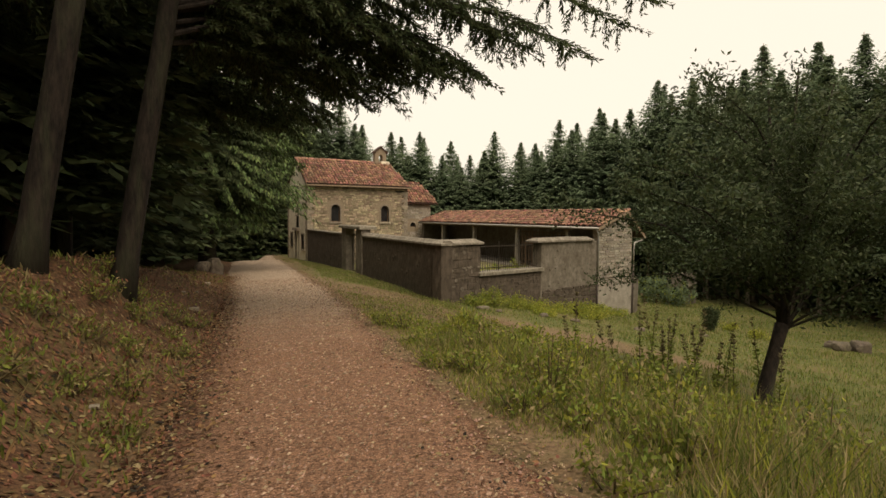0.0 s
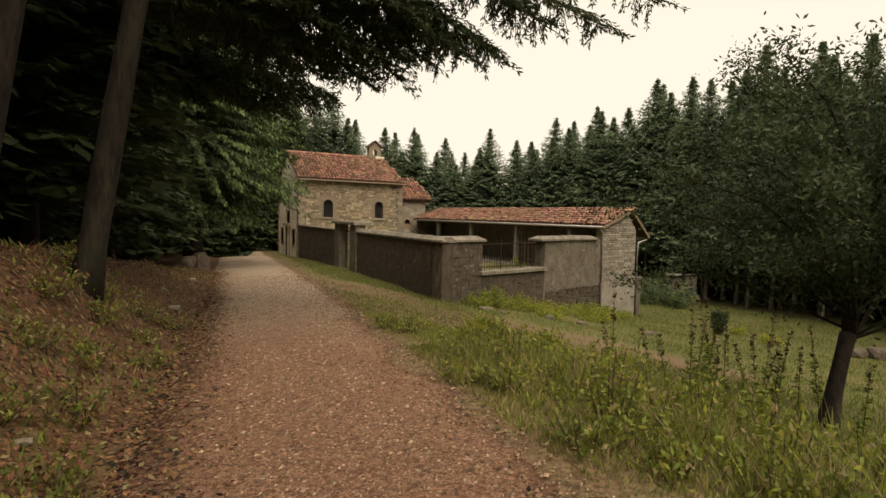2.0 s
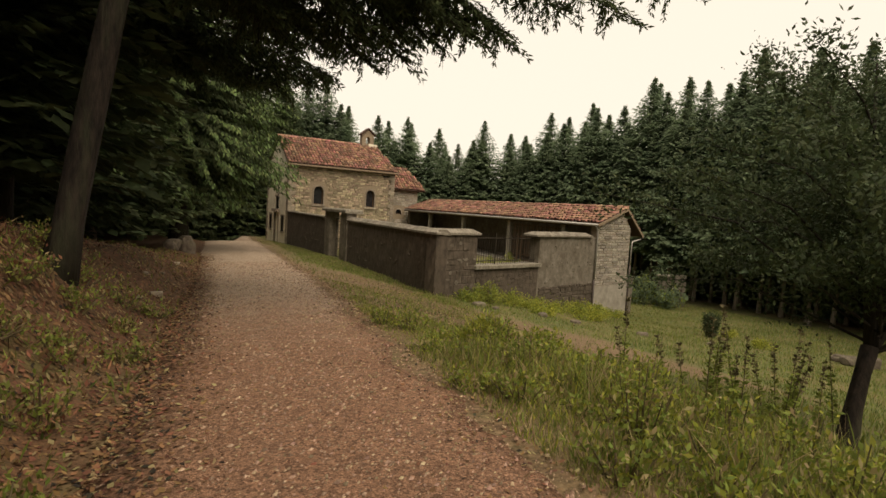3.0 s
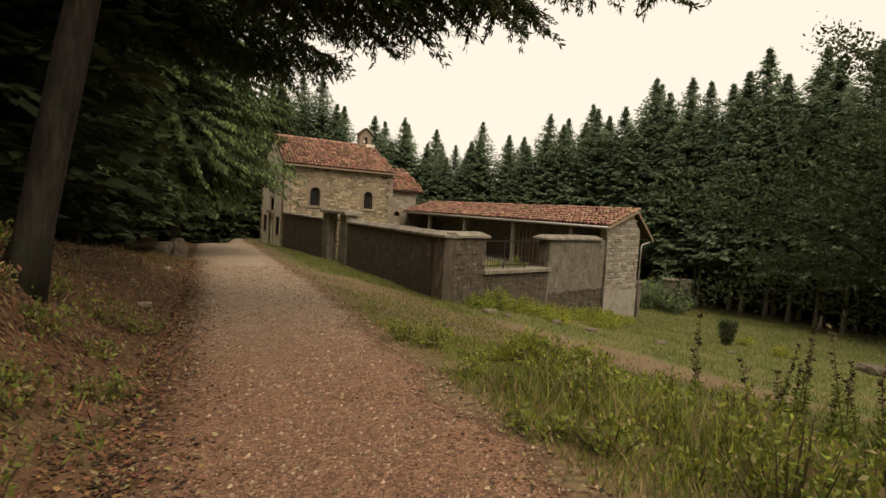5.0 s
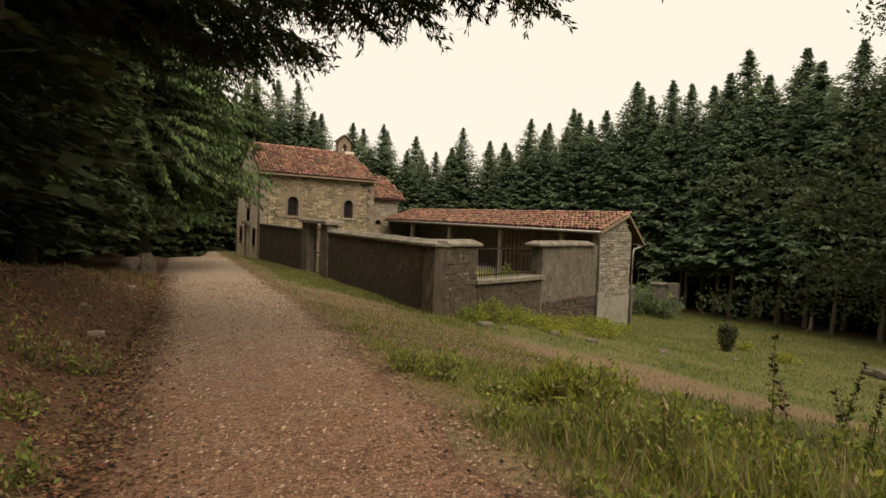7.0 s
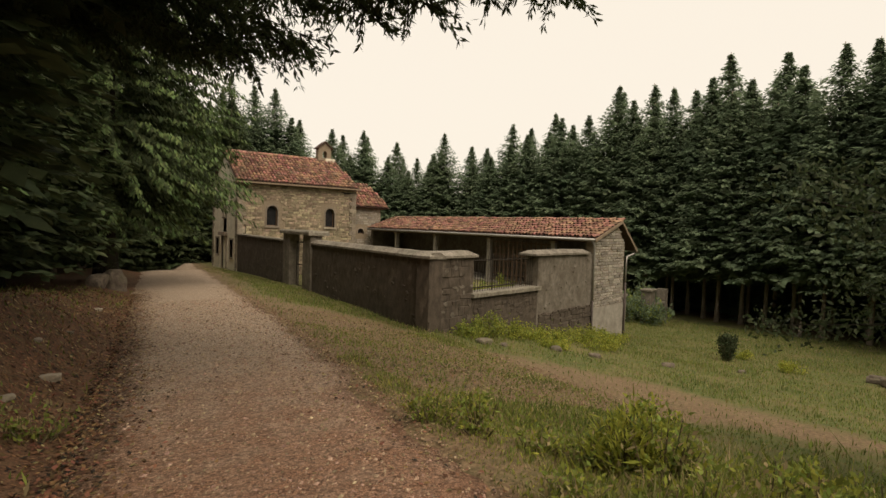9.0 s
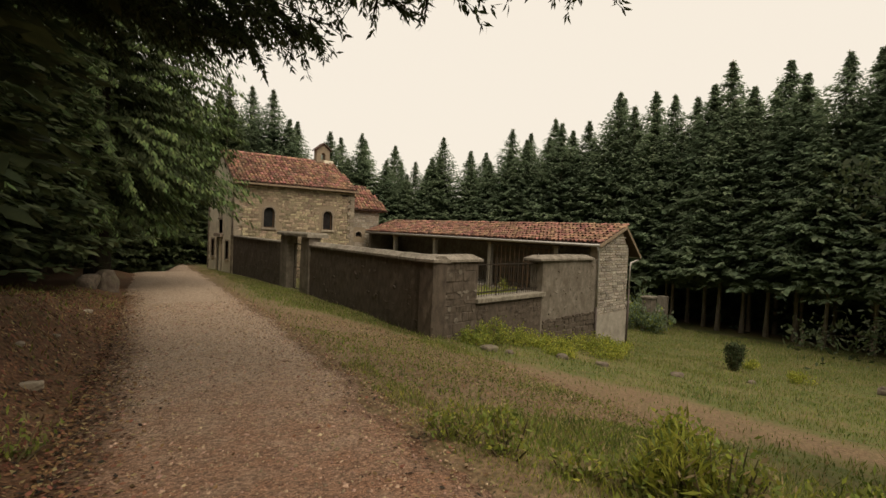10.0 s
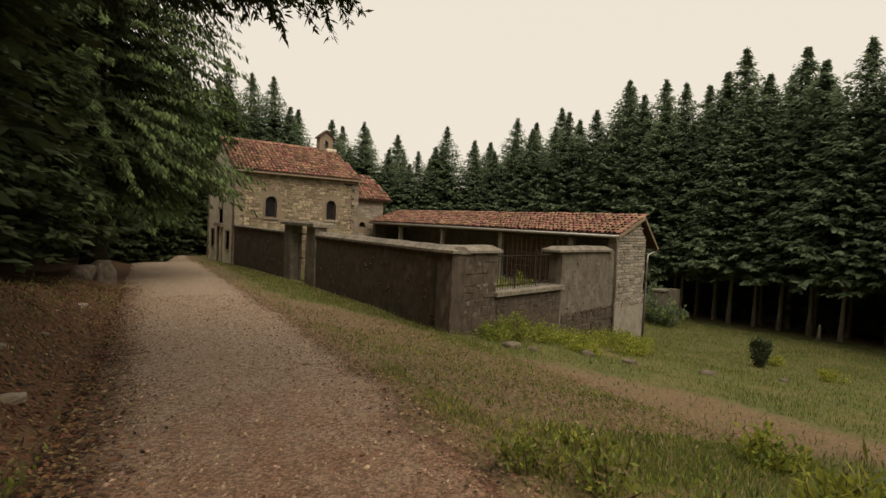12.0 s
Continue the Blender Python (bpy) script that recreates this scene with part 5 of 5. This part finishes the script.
blades("clover_turf", "low green turf and clover by the track", 26000, near_verge, (0.03, 0.10), (0.012, 0.03), [M_WEED, M_GRASS, M_DRYGRASS], [0.45, 0.35, 0.20], 4, lean=1.2)


def bank_green(rnd):
    y = rnd.uniform(-0.5, 26)
    x = road_mid(y) - road_half(y) - 0.05 - rnd.rand() ** 0.9 * 4.2
    if noise.noise((x * 0.8, y * 0.8, 9.0)) < 0.02 and rnd.rand() < 0.8 or rnd.rand() < 0.75 * ease(7.5, 10, y):
        return road_mid(0), 0, 1
    return x, y, 0.5 + 0.7 * rnd.rand()


blades("bank_plants", "scattered ivy and low green plants on the bank", 9000, bank_green, (0.03, 0.17), (0.010, 0.032), [M_WEED, M_GRASS, M_DRYGRASS, M_LITTER], [0.36, 0.14, 0.2, 0.3], 5, "plants", lean=1.0)


def flat_leaves(name, label, n, sample, size, seed, mats, mix):
    rnd = np.random.RandomState(seed)
    pos, along, side, slot = [], [], [], []
    while len(pos) < n:
        x, y = sample(rnd)
        az, L = rnd.uniform(0, 6.283), rnd.uniform(*size)
        e = 0.05
        gx, gy = (land(x + e, y) - land(x - e, y)) / (2 * e), (land(x, y + e) - land(x, y - e)) / (2 * e)
        a = np.array([math.cos(az), math.sin(az), 0])
        b = np.array([-math.sin(az), math.cos(az), 0]) * rnd.uniform(0.45, 0.75)
        a[2], b[2] = a[0] * gx + a[1] * gy + rnd.uniform(-0.1, 0.45), b[0] * gx + b[1] * gy + rnd.uniform(-0.3, 0.3)
        z = land(x, y) + 0.012
        if abs(x - road_mid(y)) < road_half(y) + 0.1:
            z += 0.035
        pos.append((x, y, z))
        along.append(a * L)
        side.append(b * L)
        slot.append(rnd.choice(len(mats), p=mix))
    me = leaf_mesh(name, np.array(pos), np.array(along), np.array(side), mats, slot)
    return tagged(new(name, me), label, "fallen leaves", kind="stuff")


def bank_spot(rnd):
    y = rnd.uniform(-0.5, 24)
    if rnd.rand() < 0.16:
        return road_mid(y) - road_half(y) - 0.1 + rnd.exponential(0.22), y
    return road_mid(y) - road_half(y) - abs(rnd.normal(0, 1)) * 2.0, y


flat_leaves("leaf_litter", "brown fallen leaves and bark lying over the bank", 60000, bank_spot, (0.018, 0.060), 6, [M_LITTER, M_DRYGRASS, M_BARK], [0.72, 0.12, 0.16])


def road_spot(rnd):
    y = rnd.uniform(-0.3, 26)
    s = rnd.choice([-1, 1])
    if rnd.rand() < 0.55:
        y = rnd.uniform(8, 19)
        return road_mid(y) + road_half(y) + rnd.uniform(-0.2, 5.0), y
    return road_mid(y) + s * (road_half(y) + 0.15 - abs(rnd.normal(0, 0.55))), y


flat_leaves("track_leaves", "small dry leaves blown along the track's edges", 19000, road_spot, (0.018, 0.055), 7, [M_LITTER, M_DRYGRASS, M_BARK], [0.6, 0.28, 0.12])


def build_pebbles():
    rnd = np.random.RandomState(9)
    n = 20000
    s = Shape()
    octa = [(2, 0, 4), (1, 2, 4), (3, 1, 4), (0, 3, 4), (0, 2, 5), (2, 1, 5), (1, 3, 5), (3, 0, 5)]
    for _ in range(n):
        y = 0.2 + 21 * rnd.rand() ** 1.6
        x = road_mid(y) + rnd.uniform(-1, 1) * (road_half(y) + 0.1)
        r = rnd.uniform(0.004, 0.011) * (1 + 0.04 * y) * (1.8 if rnd.rand() < 0.14 else 1)
        u = (x - road_mid(y)) / road_half(y)
        z = land(x, y) + 0.02 + 0.035 * max(0, 1 - u * u) + r * 0.25
        k = rnd.uniform(0.6, 1.4, 6) * r
        s.add([(x + k[0], y + r * 0.3, z), (x - k[1], y - r * 0.3, z), (x + r * 0.2, y + k[2], z), (x - r * 0.2, y - k[3], z), (x, y, z + k[4] * 0.6), (x, y, z - r)], octa)
    tagged(new("gravel_stones", s.mesh("gravel_stones", M_PEBBLE)), "loose pinkish gravel stones on the track", "gravel", kind="stuff")


build_pebbles()


def rock_mesh(seed, sx, sy, sz, mat):
    bm = bmesh.new()
    bmesh.ops.create_icosphere(bm, subdivisions=3, radius=1.0)
    for v in bm.verts:
        p = v.co.copy()
        d = 1 + 0.30 * noise.noise(p * 1.1 + Vector((seed * 7.3, 0, 0))) + 0.10 * noise.noise(p * 3.2 + Vector((0, seed * 3.1, 0)))
        q = p * d
        q = Vector((max(-0.82, min(0.82, q.x)), max(-0.85, min(0.85, q.y)), max(-0.7, min(0.75, q.z))))
        v.co = Vector((q.x * sx, q.y * sy, q.z * sz))
    me = bpy.data.meshes.new("rock")
    bm.to_mesh(me)
    bm.free()
    me.materials.append(mat)
    return me


def rock(x, y, sx, sy, sz, seed, label, turn=0.0, sink=0.3, group="", mat=M_ROCK):
    ob = new("rock", rock_mesh(seed, sx, sy, sz, mat))
    ob.matrix_world = pose(x, y, land(x, y) + sz * (0.7 - sink), 0, 0, turn)
    return tagged(ob, label, "rock", group)


rock(3.5, 25.6, 0.42, 0.38, 0.62, 1, "large leaning boulder at the foot of the spruce", 20)
rock(3.0, 25.2, 0.45, 0.3, 0.35, 2, "low grey boulder on the bank edge", 60)
for i, (x, y, s) in enumerate([(2.0, 11.35, 0.12), (1.7, 10.1, 0.08), (1.85, 12.6, 0.08), (2.2, 14.2, 0.07), (0.9, 4.05, 0.06), (2.75, 18.55, 0.12)]):
    rock(x, y, s * 1.2, s * 0.7, s * 0.5, 10 + i, "pale stone half buried in the leafy bank", i * 47, 0.25, "bank stones", M_PALEROCK)
for i, (x, y, s) in enumerate([(11.75, 15.35, 0.34), (12.3, 15.15, 0.2), (14.2, 14.95, 0.3), (15.1, 14.25, 0.26), (17.5, 13.35, 0.3), (19.8, 12.25, 0.2)]):
    rock(x, y, s * 0.8, s * 0.6, s * 0.5, 30 + i, "low mossy stone in the weeds below the wall", i * 31, 0.6, "wall foot stones")
for i, (x, y, s) in enumerate([(23.8, 9.55, 0.34), (24.5, 9.25, 0.42), (24.3, 10.05, 0.28)]):
    rock(x, y, s * 1.25, s * 0.8, s * 0.75, 50 + i, "grey boulder heaped in the meadow", i * 53, 0.2, "meadow boulders")


def leafy(name, label, category, x, y, n, rx, rz, leaf, mats, mix, seed, stems=10, group="", z_shift=0.0, width=0.45, dome=1.0, bottom=None):
    """A bush: stems, and leaves in clumps round their ends."""
    rnd = np.random.RandomState(seed)
    t = thing(name, x, y, (land(x, y) if bottom is None else bottom) + z_shift, label, category, group)
    s = Shape()
    pos, along, side, slot = [], [], [], []
    for k in range(stems):
        az, rr, hh = rnd.uniform(0, 6.283), rx * math.sqrt(rnd.rand()), 0
        hh = rz * (1 - 0.55 * dome * (rr / rx) ** 2) * rnd.uniform(0.8, 1.1)
        tip = Vector((math.cos(az) * rr, math.sin(az) * rr, hh))
        s.tube([(tip.x * 0.25, tip.y * 0.25, -0.05), (tip.x * 0.7, tip.y * 0.7, hh * 0.5), tip], [0.012, 0.008, 0.003], 5, False)
        for _ in range(n // stems):
            q = rnd.rand() ** 0.7
            c = np.array(Vector((tip.x * (0.25 + 0.75 * q), tip.y * (0.25 + 0.75 * q), hh * q))) + rnd.normal(0, 0.09 * rx + 0.02, 3)
            c[2] = max(c[2], 0.01)
            d = rnd.uniform(-1, 1, 3) + np.array([0, 0, 0.7])
            d = d / np.linalg.norm(d) * leaf * rnd.uniform(0.6, 1.3)
            w = np.cross(d, rnd.uniform(-1, 1, 3))
            w = w / (np.linalg.norm(w) + 1e-6) * np.linalg.norm(d) * width
            pos.append(c)
            along.append(d)
            side.append(w)
            slot.append(rnd.choice(len(mats), p=mix))
    tagged(put("stem", s.mesh("stem", M_STALK), t), kind="stuff")
    put("leaves", leaf_mesh("leaves", np.array(pos), np.array(along), np.array(side), mats, slot), t)
    return t


leafy("bush", "low yellow-green bush at the track's edge", "bush", 5.85, 6.35, 1800, 0.36, 0.52, 0.13, [M_YELLOWGREEN, M_GRASS, M_DRYGRASS], [0.75, 0.2, 0.05], 1, 60, width=0.14)
for i in range(15):
    y = 3.4 + i * 0.42
    leafy("bank_weed", "low ivy and green weeds growing through leaves on the bank", "weeds", road_mid(y) - road_half(y) - 0.35 - 0.55 * ((i * 5) % 7) / 3, y, 420, 0.34, 0.14 + 0.22 * ((i * 3) % 5) / 5, 0.05, [M_WEED, M_DRYGRASS, M_LITTER], [0.55, 0.2, 0.25], 220 + i, 12, "bank weeds")
for i in range(26):
    y = 1.1 + (i % 9) * 0.62
    leafy("weed_clump", "tangled green and yellowing weeds in the tall grass", "weeds", road_mid(y) + road_half(y) + 0.9 + 0.62 * (i // 9) + 0.3 * ((i * 5) % 7) / 3, y, 520, 0.36, 0.34 + 0.36 * ((i * 3) % 5) / 5, 0.06, [M_WEED, M_DRYGRASS, M_YELLOWGREEN], [0.5, 0.22, 0.28], 320 + i, 14, "verge weeds")
leafy("bush", "dark clipped little evergreen in the meadow", "bush", 22.9, 14.3, 2600, 0.42, 1.05, 0.10, [M_YEW], [1.0], 2, 40, dome=0.3)
for i, (x, y, rx, rz, yl) in enumerate([(11.9, 16.25, 0.75, 0.55, 0.2), (12.8, 16.40, 0.6, 0.6, 0.3), (13.9, 16.65, 0.6, 0.5, 0.5), (15.2, 16.75, 0.8, 0.55, 0.7), (16.6, 16.95, 0.8, 0.6, 0.6), (18.0, 17.15, 0.8, 0.5, 0.55), (19.4, 17.45, 0.7, 0.45, 0.5), (20.8, 17.95, 0.6, 0.4, 0.5), (14.6, 15.45, 0.7, 0.4, 0.75), (17.2, 15.65, 0.8, 0.4, 0.7)]):
    leafy("weed_clump", "green weeds and yellowish broom at the wall's foot", "weeds", x, y, 1700, rx * (0.8 + 0.5 * ((i * 7) % 5) / 5), rz * (0.6 + 0.9 * ((i * 3) % 4) / 4), 0.075, [M_WEED, M_YELLOWGREEN], [1 - yl, yl], 20 + i, 18, "wall foot weeds")
for i in range(16):
    y = 1.0 + i * 0.5
    leafy("weed_clump", "low leafy weeds at the track's grassy edge", "weeds", road_mid(y) + road_half(y) + 0.25 + 0.45 * ((i * 5) % 7) / 3, y, 420, 0.32, 0.16 + 0.26 * ((i * 3) % 5) / 5, 0.055, [M_WEED, M_DRYGRASS, M_YELLOWGREEN], [0.6, 0.2, 0.2], 120 + i, 12, "track edge weeds")
for i, (x, y, yl) in enumerate([(22.8, 12.05, 1.0), (24.5, 14.55, 0.8), (8.2, 7.85, 0.5), (7.3, 5.65, 0.3)]):
    leafy("weed_clump", "yellowish weed clump in the meadow grass", "weeds", x, y, 700, 0.5, 0.35, 0.08, [M_WEED, M_YELLOWGREEN], [1 - yl, yl], 60 + i, 12, "meadow weeds")
for i in range(7):
    x = 13.3 + i * 0.62
    leafy("grave_plant", "leafy green plants behind the railing", "plants", x, 18.5 + 0.22 * i + 0.4 * (i % 2), 700, 0.5, 0.6 + 0.2 * (i % 3), 0.10, [M_WEED, M_YELLOWGREEN], [0.6, 0.4], 80 + i, 12, "court plants", bottom=-1.5)
for i, (x, y, rz) in enumerate([(26.6, 24.0, 1.7), (28.6, 25.2, 1.9), (34.4, 26.4, 2.6), (33.0, 24.3, 1.5), (32.2, 26.0, 2.1), (35.0, 26.5, 2.2), (25.4, 22.6, 1.3)]):
    leafy("shrub", "grey-green shrub behind the ruined wall", "shrub", x, y, 1500, 1.2, rz, 0.22, [M_NEEDLE_HAZED, M_WEED], [0.8, 0.2], 90 + i, 20, "shrubs", dome=0.6)


def weed_stalk(seed, h):
    rnd = np.random.RandomState(seed)
    t = thing("weed", 0, 0, 0, "tall dark seed-headed weed standing in the grass", "weed", "tall weeds")
    s = Shape()
    lx, ly = rnd.uniform(-0.12, 0.12, 2)
    s.tube([(0, 0, -0.05), (lx * 0.4, ly * 0.4, h * 0.5), (lx, ly, h)], [0.008, 0.006, 0.002], 5, False)
    put("stalk", s.mesh("stalk", M_STALK), t)
    pos, along, side, slot = [], [], [], []
    for k in range(150):
        f = rnd.uniform(0.08, 1)
        az = rnd.uniform(0, 6.28)
        top = f > 0.62
        L = rnd.uniform(0.02, 0.05) if top else rnd.uniform(0.06, 0.13) * (1.15 - f)
        d = np.array([math.cos(az), math.sin(az), rnd.uniform(-0.2, 0.9)]) * L
        w = np.cross(d, rnd.uniform(-1, 1, 3))
        w = w / (np.linalg.norm(w) + 1e-6) * L * (0.7 if top else 0.4)
        pos.append((lx * f * f + rnd.uniform(-0.012, 0.012), ly * f * f, h * f))
        along.append(d)
        side.append(w)
        slot.append(0 if top else 1)
    put("leaves", leaf_mesh("leaves", np.array(pos), np.array(along), np.array(side), [M_STALK, M_WEED], slot), t)
    return t


def build_weeds():
    rnd = random.Random(3)
    kinds = [weed_stalk(k, h) for k, h in enumerate((1.2, 1.0, 1.35, 0.85))]
    spots = [(7.5, 4.15), (7.7, 3.85), (7.35, 3.65), (7.9, 4.05), (8.1, 3.65), (7.1, 4.35), (7.6, 3.35), (8.4, 3.95), (6.9, 3.95), (8.6, 3.45), (7.2, 3.15), (8.0, 4.45), (8.9, 3.95), (9.5, 4.25), (8.3, 2.65), (7.0, 4.95), (9.9, 3.85), (6.6, 4.55), (8.8, 4.85), (9.6, 5.45)]
    for i, (x, y) in enumerate(spots):
        m = pose(x, y, land(x, y), rnd.uniform(-13, 13), rnd.uniform(-13, 13), rnd.uniform(0, 360))
        if i < 4:
            kinds[i].matrix_world = m
        else:
            copy_thing(kinds[rnd.randrange(4)], m)


build_weeds()

# ---- low walls east of the porch ----
def build_ruin():
    w = thing("low_wall", 24.1, 20.1, land(24.1, 20.1), "low rendered wall with a flat coping beside the porch", "wall", rz=28)
    h = -1.85 - land(24.1, 20.1)
    put("wall_panel", worn_panel(0.0, 1.5, -0.6, h, 0.35, M_GREYWALL, 3.0), w)
    put("coping_stone", Shape().chamfered(-0.05, 1.6, -0.06, 0.42, h + 0.002, h + 0.11, 0.03).mesh("coping_stone", M_CAP), w)
    p = thing("ruined_wall", 33.5, 24.9, land(33.5, 24.9), "ruined stone pier and wall with a window gap, overgrown", "wall", rz=15)
    b = land(33.5, 24.9)
    put("pier", worn_panel(0.0, 0.95, -0.5, -2.45 - b, 0.6, M_GREYWALL, 4.0), p)
    put("pier_cap", Shape().chamfered(-0.08, 1.05, -0.08, 0.68, -2.448 - b, -2.33 - b, 0.03).mesh("pier_cap", M_CAP), p)
    put("wall_panel", worn_panel(0.953, 2.9, -0.5, -3.45 - b, 0.5, M_DARKWALL, 8.0), p)
    put("sill_stone", Shape().chamfered(0.953, 2.95, -0.06, 0.55, -3.448 - b, -3.33 - b, 0.02).mesh("sill_stone", M_CAP), p)
    put("pier", worn_panel(2.903, 3.5, -0.5, -2.5 - b, 0.6, M_GREYWALL, 9.0), p)
    s = thing("broken_stump", 38.2, 17.9, land(38.2, 17.9), "pale broken tree stump at the wood's edge", "stump")
    put("trunk", Shape().tube([(0, 0, -0.2), (0.05, 0, 0.4), (0.22, 0.05, 0.8), (0.3, 0.1, 1.0)], [0.13, 0.10, 0.08, 0.03], 8).mesh("trunk", M_BARK_PALE, True), s)
    put("branch", Shape().tube([(0.05, 0, 0.3), (-0.3, 0, 0.15), (-0.6, 0.1, 0.1)], [0.07, 0.05, 0.02], 6).mesh("branch", M_CAP, True), s)


build_ruin()

# ---- single roof tiles at the porch's near end ----
TILE_ONE = mesh_of("roof_tile", TILE_V, TILE_F, M_TILE_OB, True)
for m, (x, y, w, turn, lift) in NEAR_TILES:
    put("roof_tile", TILE_ONE, PORCH_ROOF, m @ pose(x, y, lift, 0, 0, math.degrees(turn)) @ Matrix.Diagonal((w, 1, 1, 1)))
